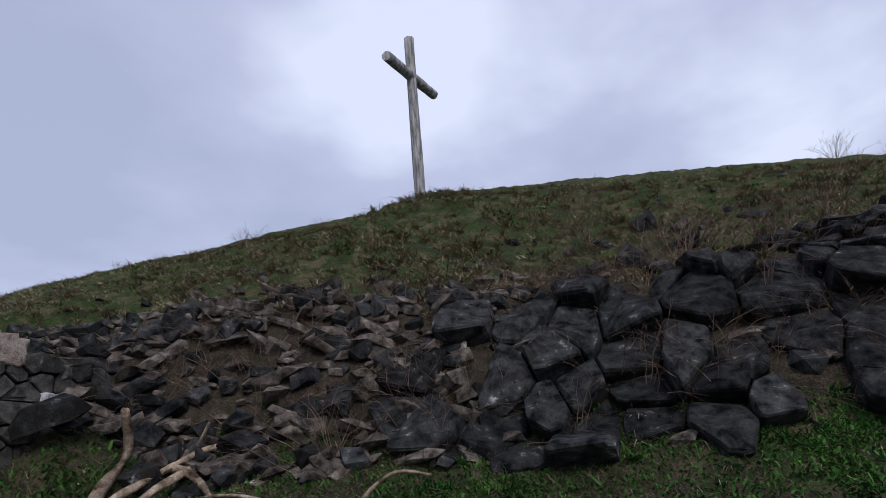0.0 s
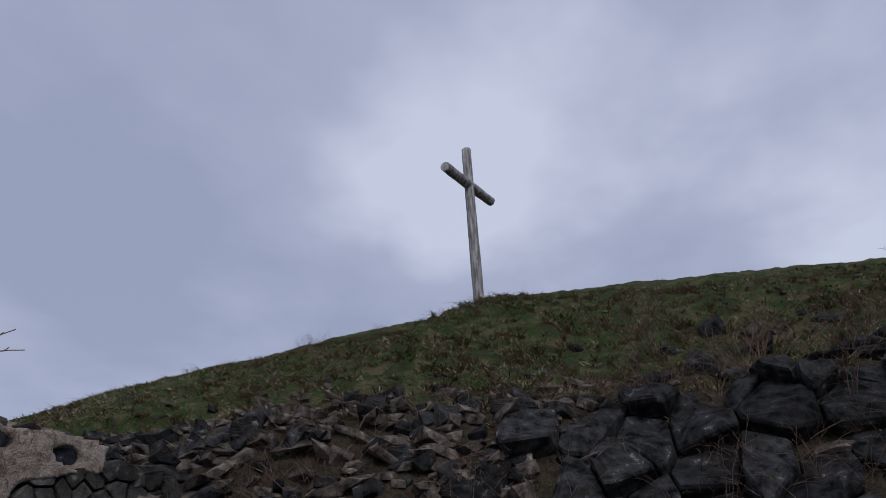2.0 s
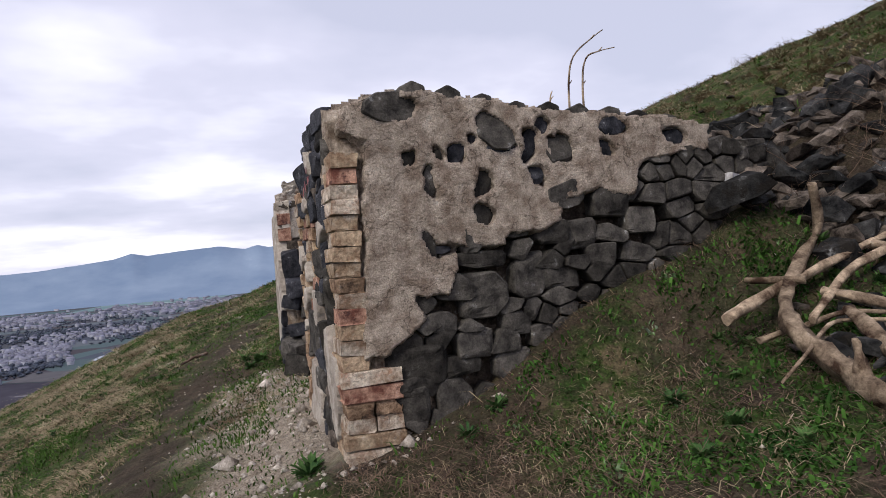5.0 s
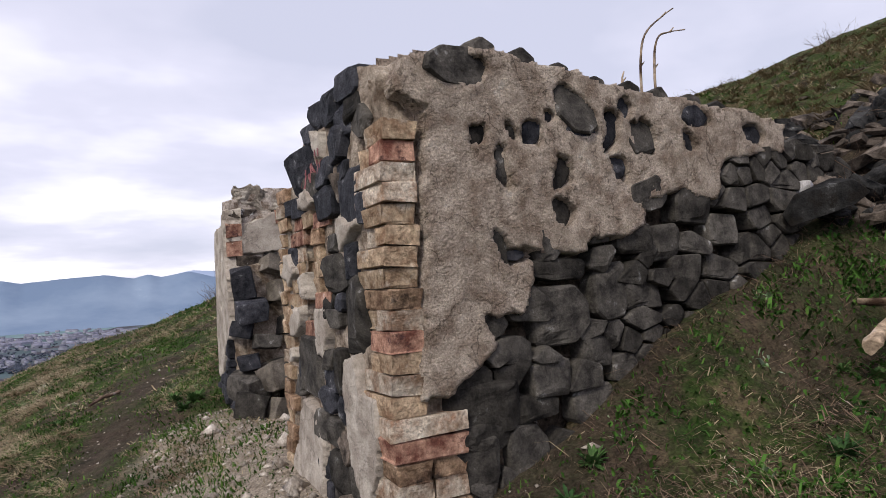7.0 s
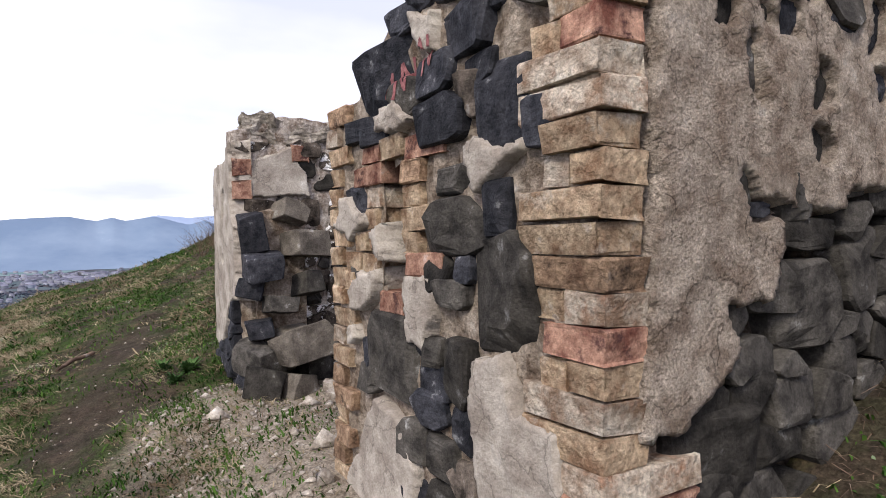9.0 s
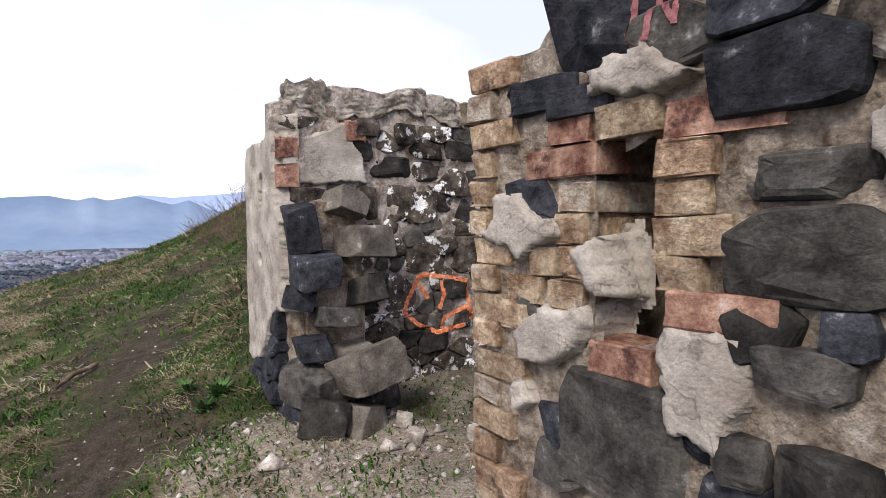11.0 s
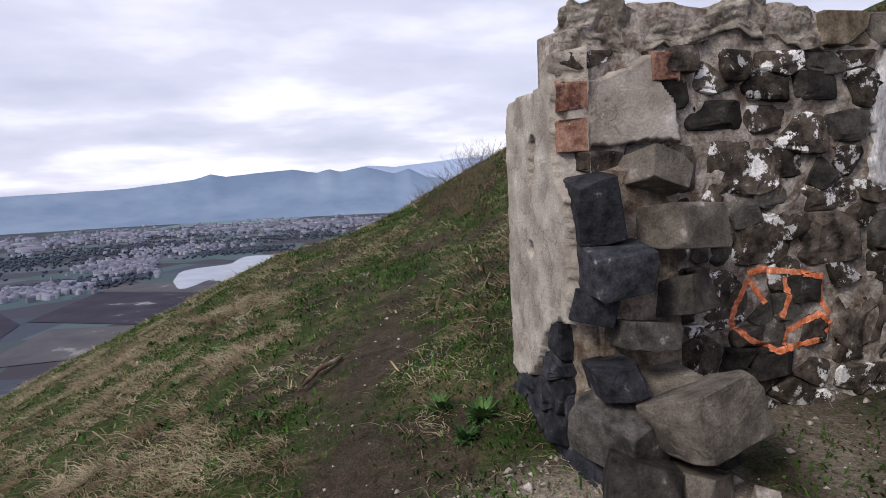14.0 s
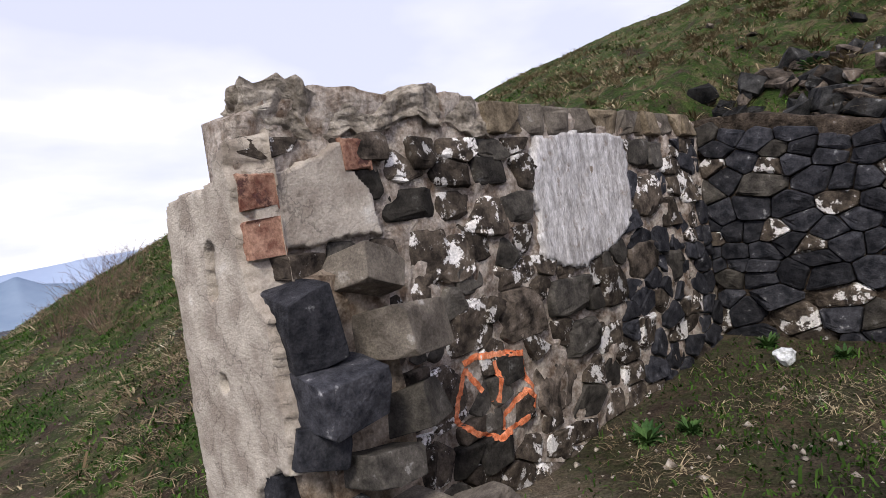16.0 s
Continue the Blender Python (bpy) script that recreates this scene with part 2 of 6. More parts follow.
M_HAZED_STUBBLE = surface("stubble", [(0.072, 0.07, 0.082), (0.088, 0.085, 0.095), (0.105, 0.1, 0.108)], 0.02, bump=0.0, rough=1.0)
M_GREENFIELD = surface("hazed_winter_crop", [(0.12, 0.19, 0.21), (0.14, 0.22, 0.23), (0.17, 0.24, 0.25)], 0.006, bump=0.0, rough=1.0)
M_WATER = surface("hazed_lake_water", [(0.27, 0.30, 0.36), (0.31, 0.34, 0.40), (0.35, 0.38, 0.44)], 0.01, bump=0.0, rough=0.25)
# Town and woods are tinted blue-grey in the colour, for haze over the valley.
M_TOWNWALL = surface("hazed_town_walls", [(0.17, 0.19, 0.25), (0.235, 0.25, 0.315), (0.36, 0.36, 0.41)], 0.01, spread=0.3, island=True, bump=0.0, rough=1.0)
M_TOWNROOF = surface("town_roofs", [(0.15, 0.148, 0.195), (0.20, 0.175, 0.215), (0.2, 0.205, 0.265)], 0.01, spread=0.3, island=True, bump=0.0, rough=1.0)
M_WOODS = surface("hazed_bare_woods", [(0.045, 0.055, 0.08), (0.055, 0.065, 0.09), (0.065, 0.075, 0.10)], 0.02, spread=0.3, island=True, bump=0.0, rough=1.0)


def ground_material():
    """Turf, dry grass and soil, by place; trodden soil and pale rubble where the mesh says so; farmland far below, with
    haze in its colours.
    """
    m = bpy.data.materials.new("hill_ground")
    m.use_nodes = True
    n, l = m.node_tree.nodes, m.node_tree.links
    p = n["Principled BSDF"]
    p.inputs["Roughness"].default_value = 1.0
    p.inputs["Specular IOR Level"].default_value = 0.1
    geo = n.new("ShaderNodeNewGeometry")
    at = n.new("ShaderNodeAttribute"); at.attribute_name = "soil"
    sep = n.new("ShaderNodeSeparateColor"); l.new(at.outputs["Color"], sep.inputs[0])

    def noise_of(scale, detail=8.0):
        t = n.new("ShaderNodeTexNoise")
        t.inputs["Scale"].default_value, t.inputs["Detail"].default_value, t.inputs["Roughness"].default_value = scale, detail, 0.65
        l.new(geo.outputs["Position"], t.inputs["Vector"])
        return t.outputs[0]

    def ramp_of(value, stops):
        r = n.new("ShaderNodeValToRGB")
        for i, (pos, c) in enumerate(stops):
            el = r.color_ramp.elements[i] if i < 2 else r.color_ramp.elements.new(pos)
            el.position, el.color = pos, (*c, 1)
        l.new(value, r.inputs[0])
        return r.outputs[0]

    def mixed(f, a, b):
        x = n.new("ShaderNodeMix"); x.data_type = "RGBA"
        l.new(f, x.inputs[0]); l.new(a, x.inputs[6]); l.new(b, x.inputs[7])
        return x.outputs[2]

    turf = ramp_of(noise_of(2.6, 10), [(0.35, (0.045, 0.032, 0.025)), (0.70, (0.042, 0.072, 0.018)), (0.45, (0.026, 0.05, 0.012)), (0.53, (0.052, 0.074, 0.022)), (0.60, (0.13, 0.10, 0.06)), (0.65, (0.07, 0.07, 0.032))])
    turf = mixed(ramp_of(noise_of(13, 8), [(0.47, (0, 0, 0)), (0.62, (0.8, 0.8, 0.8))]), turf, ramp_of(noise_of(31), [(0.4, (0.026, 0.019, 0.014)), (0.62, (0.14, 0.105, 0.065)), (0.52, (0.06, 0.046, 0.03))]))
    soil = ramp_of(noise_of(9), [(0.3, (0.022, 0.016, 0.013)), (0.7, (0.09, 0.065, 0.052))])
    pale = ramp_of(noise_of(14), [(0.3, (0.19, 0.15, 0.115)), (0.7, (0.42, 0.36, 0.3))])
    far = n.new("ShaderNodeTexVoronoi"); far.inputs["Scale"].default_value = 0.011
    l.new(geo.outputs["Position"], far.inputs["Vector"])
    # Haze over the valley is mixed into these far colours as blue.
    hazed_fields = ramp_of(far.outputs["Color"], [(0.15, (0.06, 0.07, 0.095)), (0.9, (0.10, 0.11, 0.13)), (0.4, (0.055, 0.048, 0.058)), (0.6, (0.07, 0.11, 0.12))])
    col = mixed(sep.outputs[0], turf, soil)
    col = mixed(sep.outputs[2], col, pale)
    gr = n.new("ShaderNodeMapRange")
    gr.inputs[1].default_value, gr.inputs[2].default_value, gr.inputs[3].default_value, gr.inputs[4].default_value = 0.32, 0.68, 0.45, 1.5
    l.new(noise_of(70, 6), gr.inputs[0])
    gh = n.new("ShaderNodeHueSaturation")
    l.new(gr.outputs[0], gh.inputs["Value"]); l.new(col, gh.inputs["Color"])
    col = gh.outputs[0]
    col = mixed(sep.outputs[1], col, hazed_fields)
    l.new(col, p.inputs["Base Color"])
    bp = n.new("ShaderNodeBump")
    bp.inputs["Strength"].default_value, bp.inputs["Distance"].default_value = 0.9, 0.05
    l.new(noise_of(22, 10), bp.inputs["Height"])
    l.new(bp.outputs[0], p.inputs["Normal"])
    return m


M_GROUND = ground_material()


# ---- mesh helpers ----
def mesh_of(name, verts, faces, mat, smooth=False):
    me = bpy.data.meshes.new(name)
    me.from_pydata([tuple(v) for v in verts], [], faces)
    for mm in (mat if isinstance(mat, (list, tuple)) else [mat]):
        me.materials.append(mm)
    if smooth:
        me.shade_smooth()
    me.update()
    return me


def soup(name, verts, tris, mat):
    """A big mesh from number arrays: verts (n, 3), tris (m, 3)."""
    me = bpy.data.meshes.new(name)
    me.vertices.add(len(verts)); me.vertices.foreach_set("co", np.asarray(verts, dtype=np.float32).ravel())
    me.loops.add(tris.size); me.loops.foreach_set("vertex_index", tris.astype(np.int32).ravel())
    me.polygons.add(len(tris)); me.polygons.foreach_set("loop_start", np.arange(0, tris.size, 3, dtype=np.int32))
    me.materials.append(mat)
    me.update(calc_edges=True)
    return me


def child(name, me, parent, label="", m=None):
    ob = new(name, me)
    ob.parent = parent
    if m is not None:
        ob.matrix_basis = m
    return tagged(ob, label) if label else ob


def part(name, bm, mat, parent, label=""):
    me = bpy.data.meshes.new(name)
    bm.to_mesh(me); bm.free()
    me.materials.append(mat)
    return child(name, me, parent, label)


def smooth01(x):
    x = np.clip(x, 0, 1)
    return x * x * (3 - 2 * x)


def wave(x, y, s):
    """Cheap rolling noise about -1..1 on arrays."""
    return (np.sin(x * 1.7 * s + 1.3 * np.sin(y * 1.1 * s)) + np.sin(y * 2.3 * s + 1.7 * np.sin(x * 0.9 * s + 2.0)) + 0.6 * np.sin((x + y) * 3.9 * s + 0.7)) / 2.6


# ---- the lie of the land ----
def height(x, y):
    x, y = np.asarray(x, dtype=float), np.asarray(y, dtype=float)
    face = np.interp(x, [-4.9, -4.3, -4.15, -3.3, -0.8, 3.0], [4.7, 4.6, 3.75, 4.15, 5.2, 5.1])
    ys = np.where(y < face, y * 4.2 / face, y - face + 4.2)
    ys = np.where(y < 0, y, ys)
    east = np.interp(ys, [-400, -60, -12, -5, -1.0, -0.5, 0, 0.5, 2, 3, 3.7, 4.2, 4.7, 5.8, 8, 9.9, 14, 18.5, 26, 45, 90, 400],
                     [-105, -30, -5.2, -1.9, -0.12, 0.02, 0.12, 0.27, 0.62, 0.88, 1.25, 1.85, 2.35, 2.72, 3.75, 4.85, 6.5, 7.95, 9.3, 9.5, 2, -105])
    west = np.interp(y, [-400, -60, -12, -5, -1.2, -0.5, 0.3, 1.5, 4, 5.6, 8, 9.9, 14, 18.5, 26, 45, 90, 400],
                     [-105, -30, -5.2, -1.8, -0.1, 0.06, 0.26, 0.72, 2.1, 2.95, 3.9, 4.75, 6.3, 7.6, 8.8, 9.0, 2, -105])
    up_ = smooth01((y - 6) / 5)
    k = smooth01((-7.7 - x + 3.0 * up_) / (0.5 + 6.5 * up_))
    h = east * (1 - k) + west * k
    h = h + 0.052 * np.clip(-6.5 - x, 0, 10) * smooth01((7 - y) / 4)
    h = h - 0.24 * np.exp(-((x + 5) / 2.2) ** 2) * smooth01((y - 10) / 5)
    h = h - 0.106 * np.clip(x + 1, 0, 20) * smooth01((y - 6) / 7) - 0.05 * np.clip(-9 - x, 0, 16) * smooth01((y - 4) / 5)
    # soil banked against the gable wall
    bank = np.interp(y, [0.5, 0.9, 1.35, 1.66, 1.86, 2.3, 2.85, 3.3, 3.8], [0.02, 0.05, 0.1, 0.26, 0.35, 0.42, 0.42, 0.45, 0.0])
    h = h + bank * smooth01((x + 4.0) / 0.2) * smooth01((-3.05 - x) / 0.6)
    # the level floor of the ruin, cut into the slope
    room = smooth01((x + 7.95) / 0.2) * smooth01((-4.12 - x) / 0.1) * smooth01((y - 0.1) / 0.5) * smooth01((4.62 - y) / 0.12)
    h = h * (1 - room) + (0.27 + 0.075 * np.clip(y - 0.6, 0, 4)) * room
    # behind the back wall the slope starts at the top of the wall
    back = smooth01((x + 7.8) / 0.3) * smooth01((-4.0 - x) / 0.3) * smooth01((y - 4.55) / 0.12) * smooth01((6.5 - y) / 1.5)
    h = h + 0.2 * back
    # the hill ends both ways along the path
    off = np.clip(-17 - x, 0, None) * 0.10 + np.clip(-25 - x, 0, None) * 0.30 + np.clip(x - 14, 0, None) * 0.3
    h = np.maximum(h - off, -105 + 0 * h)
    near = np.exp(-((x + 4) ** 2 + (y - 2) ** 2) / 900.0)
    h = h + near * (0.025 * wave(x, y, 1.9) + 0.012 * wave(x, y, 6.0)) + 0.12 * wave(x, y, 0.45) * near * smooth01((y - 5) / 3)
    # tussocks
    h = h + near * (0.3 + 0.7 * smooth01((y - 4.8) / 1.2)) * (0.045 * wave(x + 0.4 * y, y, 3.7) + 0.034 * wave(y, x, 7.9)) * np.where((x > -7.8) & (x < -3.4) & (y > -1.2) & (y < 4.5), 0.25, 1.0)
    return h


def trail(x):
    """Where the middle of the trodden path runs."""
    return np.interp(x, [-16, -11.7, -10, -9, -7, -5, -2, 1.5], [1.7, 0.5, -0.15, -0.3, -0.6, -0.85, -0.75, -0.6])


def hz(x, y):
    return float(height(x, y))


def spaced(lo, hi, step, end, grow):
    mid = list(np.arange(lo, hi + step / 2, step))
    up, s, v = [], step, hi
    while v < end:
        s *= grow; v += s; up.append(v)
    dn, s, v = [], step, lo
    while v > -end:
        s *= grow; v -= s; dn.append(v)
    return np.array(dn[::-1] + mid + up)


gx = spaced(-14.0, 3.5, 0.06, 4900, 1.09)
gy = spaced(-3.0, 12.0, 0.06, 4900, 1.09)
GX, GY = np.meshgrid(gx, gy)
GZ = height(GX, GY)
nx, ny = len(gx), len(gy)
gv = np.stack([GX.ravel(), GY.ravel(), GZ.ravel()], 1)
ii = (np.arange(ny - 1)[:, None] * nx + np.arange(nx - 1)[None, :]).ravel()
gt = np.concatenate([np.stack([ii, ii + 1, ii + nx + 1], 1), np.stack([ii, ii + nx + 1, ii + nx], 1)])
gm = soup("ground", gv, gt, M_GROUND)
gm.shade_smooth()
X, Y = GX.ravel(), GY.ravel()
TR = smooth01((0.46 - np.abs(Y - trail(X)) + 0.25 * wave(X, Y, 2.2) + 0.12 * wave(Y, X, 5.3)) / 0.45) * (X < 1.5) * smooth01((X + 12.5) / 2.5)
FY = np.interp(X, [-4.9, -4.3, -4.15, -3.3, -0.8, 3.0], [4.7, 4.6, 3.75, 4.15, 5.2, 5.1])
rockband = smooth01((Y - FY + 0.75) / 0.3) * smooth01((1.3 - Y + FY) / 0.6) * (X > -4.2) * (X < 8)
inroom = (X > -7.6) * (X < -4.2) * smooth01((Y - 0.3) / 0.5) * (Y < 4.4)
PALE = smooth01((0.9 - np.abs(Y - 0.35)) / 0.5 + 0.5 * wave(X, Y, 3.1)) * smooth01((X + 7.7) / 0.5) * smooth01((-3.6 - X) / 0.7)
PALE = np.maximum(PALE, inroom * (0.06 + 0.7 * smooth01((2.2 - Y) / 1.0)) * smooth01(0.4 + wave(X, Y, 2.3)))
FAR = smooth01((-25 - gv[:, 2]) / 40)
soil = np.ones((len(gv), 4), dtype=np.float32)
soil[:, 0] = np.clip(np.maximum.reduce([TR * 0.85, rockband * 0.85, inroom * 0.6, 0.8 * smooth01(0.1 - 1.5 * wave(X + 1, Y, 1.7) - 0.4 * wave(Y, X, 4.1)) * (X < -7) * (Y > -1.6) * (Y < 2.2), 0.75 * smooth01(0.75 - 1.6 * wave(X + 3, Y, 1.3)) * (1 - 0.4 * smooth01((Y - 2) / 1.0)) * (X > -3.75) * (X < 3) * (Y > 0.4) * (Y < 4.6)]), 0, 1)
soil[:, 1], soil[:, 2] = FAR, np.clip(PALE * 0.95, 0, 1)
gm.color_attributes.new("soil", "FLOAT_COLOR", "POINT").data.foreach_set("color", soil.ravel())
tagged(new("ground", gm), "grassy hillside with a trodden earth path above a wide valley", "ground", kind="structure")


# ---- masonry ----
class Face:
    """A wall's face: u along it, z up, d out of it."""
    def __init__(self, origin, along, out):
        self.o, self.u = Vector(origin), Vector(along).normalized()
        self.n = Vector(out).normalized()

    def at(self, u, z, d=0.0):
        return self.o + self.u * u + Vector((0, 0, z)) + self.n * d


def clip_poly(poly, px, py, nx_, ny_):
    """Keep the side of a line on which (p - point) . normal <= 0."""
    out = []
    for i in range(len(poly)):
        a, b = poly[i], poly[(i + 1) % len(poly)]
        da, db = (a[0] - px) * nx_ + (a[1] - py) * ny_, (b[0] - px) * nx_ + (b[1] - py) * ny_
        if da <= 0:
            out.append(a)
        if (da < 0 < db) or (db < 0 < da):
            t = da / (da - db)
            out.append((a[0] + (b[0] - a[0]) * t, a[1] + (b[1] - a[1]) * t))
    return out


def cells(u0, u1, z0, z1, size, rng, flat=0.75):
    """Irregular stones laid roughly in courses: (centre, outline) of each."""
    seeds, z = [], z0 + size * 0.3
    while z < z1 + size * 0.3:
        hgt = size * flat * rng.uniform(0.6, 1.35)
        u = u0 - size * rng.uniform(0, 0.8)
        while u < u1 + size * 0.5:
            w = size * rng.choice((0.45, 0.65, 0.85, 1.1, 1.5, 2.1))
            seeds.append((u + w / 2, z + hgt * rng.uniform(-0.42, 0.42)))
            u += w
        z += hgt
    res = []
    for i, (a, b) in enumerate(seeds):
        if not (u0 - size * 0.3 < a < u1 + size * 0.3 and z0 - size * 0.3 < b < z1 + size * 0.3):
            continue
        poly = [(max(u0, a - size * 1.2), max(z0, b - size)), (min(u1, a + size * 1.2), max(z0, b - size)), (min(u1, a + size * 1.2), min(z1, b + size)), (max(u0, a - size * 1.2), min(z1, b + size))]
        for j, (c, d) in enumerate(seeds):
            if j != i and abs(c - a) < size * 2.4 and abs(d - b) < size * 2.2 and len(poly) > 2:
                # stones are wider than high: stretch the measure
                dx, dy = (c - a), (d - b) * 1.5
                poly = clip_poly(poly, (a + c) / 2, (b + d) / 2, dx, dy * 1.5)
        if len(poly) > 2:
            ar = sum(poly[k][0] * poly[(k + 1) % len(poly)][1] - poly[(k + 1) % len(poly)][0] * poly[k][1] for k in range(len(poly))) / 2
            if abs(ar) > size * size * 0.06:
                cu, cz = sum(p[0] for p in poly) / len(poly), sum(p[1] for p in poly) / len(poly)
                res.append(((cu, cz), poly))
    return res


def lay_stone(face, centre, poly, rng, parent, mat, proud=0.03, deep=0.14, joint=0.006, label="", name="stone", lean=(-0.22, 0.14)):
    """One stone of a wall: a worn rim, and a front broken into a few flat facets."""
    cu, cz = centre
    pts = []
    for k in range(len(poly)):
        a, b = poly[k], poly[(k + 1) % len(poly)]
        ln = math.hypot(b[0] - a[0], b[1] - a[1])
        pts.append((a[0] + (b[0] - a[0]) * 0.09, a[1] + (b[1] - a[1]) * 0.09))
        if ln > 0.035:
            pts.append((a[0] + (b[0] - a[0]) * 0.91, a[1] + (b[1] - a[1]) * 0.91))
    big = max(math.hypot(p[0] - cu, p[1] - cz) for p in pts)
    p0 = proud * rng.uniform(0.25, 1.0)
    tu, tz = rng.uniform(-0.2, 0.2), rng.uniform(*lean)
    chips = []
    for _ in range(4):
        a = rng.uniform(0, 2 * math.pi)
        chips.append((math.cos(a), math.sin(a), rng.uniform(0.35, 0.85) * big, rng.uniform(0.3, 0.9)))
    low = -max(0.02, 0.2 * big)
    def front(du, dz):
        d = p0 + tu * du + tz * dz
        for ca, sa, e, sl in chips:
            d = min(d, p0 - sl * (du * ca + dz * sa - e))
        return max(d, p0 + low) + 0.05 * big * noise.noise(Vector((du * 16 + cu * 9, dz * 16, cz * 9)))
    rows = []
    for inset in (-1.0, 1.0, 0.94, 0.76, 0.5, 0.24):
        row = []
        for (u, z) in pts:
            f = (abs(inset) - (joint / big if abs(inset) > 0.9 else 0)) * (rng.uniform(0.975, 1.012) if abs(inset) < 0.99 else 1.0)
            du, dz = (u - cu) * f, (z - cz) * f
            d = -deep if inset < 0 else front(du, dz) - (0.07 * big if inset > 0.99 else 0)
            row.append(face.at(cu + du, cz + dz, d) - face.at(cu, cz))
        rows.append(row)
    n = len(pts)
    verts = [v for r in rows for v in r] + [face.at(cu, cz, front(0, 0)) - face.at(cu, cz)]
    faces = []
    for r in range(5):
        for k in range(n):
            faces.append((r * n + k, r * n + (k + 1) % n, (r + 1) * n + (k + 1) % n, (r + 1) * n + k))
    for k in range(n):
        faces.append((5 * n + k, 5 * n + (k + 1) % n, 6 * n))
    me = mesh_of(name, verts, faces, mat)
    b = bmesh.new(); b.from_mesh(me); bmesh.ops.recalc_face_normals(b, faces=b.faces); b.to_mesh(me); b.free()
    return child(name, me, parent, label, Matrix.Translation(face.at(cu, cz)))


def set_stone(face, u, z, hw, hh, rng, parent, mat, proud=0.05, deep=0.2):
    """A stone of known place and half size, squarish with knocked-off corners."""
    poly = []
    for cx, cz, first in ((1, -1, 0), (1, 1, 1), (-1, 1, 0), (-1, -1, 1)):
        for k in ((1, 0) if first else (0, 1)):
            c = rng.choice((0.1, 0.2, 0.35, 0.6))
            qx, qz = (cx * (1 - c), cz) if k == 0 else (cx, cz * (1 - c))
            poly.append((u + hw * qx * rng.uniform(0.96, 1.12), z + hh * qz * rng.uniform(0.96, 1.12)))
    return lay_stone(face, (u, z), poly, rng, parent, mat, proud=proud, deep=deep, joint=0.004)


def near_set(stones, u, z, slack=0.9):
    return any(((u - a) / (c * slack + 0.02)) ** 2 + ((z - b) / (d * slack + 0.02)) ** 2 < 1 for a, b, c, d, *_ in stones)


def brick_mesh(name, l, w, h, mat, rng):
    """A worn brick: rounded edges, chipped corners."""
    b = bmesh.new()
    bmesh.ops.create_cube(b, size=1.0)
    bmesh.ops.scale(b, vec=(l, w, h), verts=b.verts)
    bmesh.ops.bevel(b, geom=b.edges[:], offset=0.005, segments=1, affect="EDGES")
    for v in b.verts:
        v.co += Vector((rng.uniform(-1, 1), rng.uniform(-1, 1), rng.uniform(-1, 1))) * 0.005
    for v in rng.sample(list(b.verts), 8):
        v.co *= rng.uniform(0.88, 0.98)
    me = bpy.data.meshes.new(name)
    b.to_mesh(me); b.free()
    me.materials.append(mat)
    return me


R = random.Random(11)
BRICKS = {}
for kind_, (l_, w_) in {"stretcher": (0.29, 0.15), "header": (0.15, 0.28), "bat": (0.20, 0.15)}.items():
    BRICKS[kind_] = [brick_mesh("brick", l_, w_, 0.081, (M_BRICK, M_BRICKBROWN, M_BRICK, M_BRICKPALE, M_REDBRICK)[i], R) for i in range(5)]


def lay_brick(face, kind, u, z, out, parent, rng, red=False, length=None):
    """A brick whose middle is u along the face and z up; its front stands out by out."""
    l, w = {"stretcher": (0.29, 0.15), "header": (0.15, 0.28), "bat": (0.20, 0.15)}[kind]
    me = BRICKS[kind][4] if red else BRICKS[kind][rng.randrange(4)] if rng.random() < 0.96 else BRICKS[kind][4]
    ang = math.atan2(face.u.y, face.u.x)
    m = Matrix.Translation(face.at(u, z, out - w / 2)) @ Euler((rng.uniform(-0.02, 0.02), rng.uniform(-0.015, 0.015), ang + rng.uniform(-0.03, 0.03))).to_matrix().to_4x4()
    if rng.random() < 0.5:
        m = m @ Matrix.Rotation(math.pi, 4, "Z")
    if length:
        m = m @ Matrix.Diagonal((length / l, 1, 1, 1))
    return child("brick", me, parent, "", m)


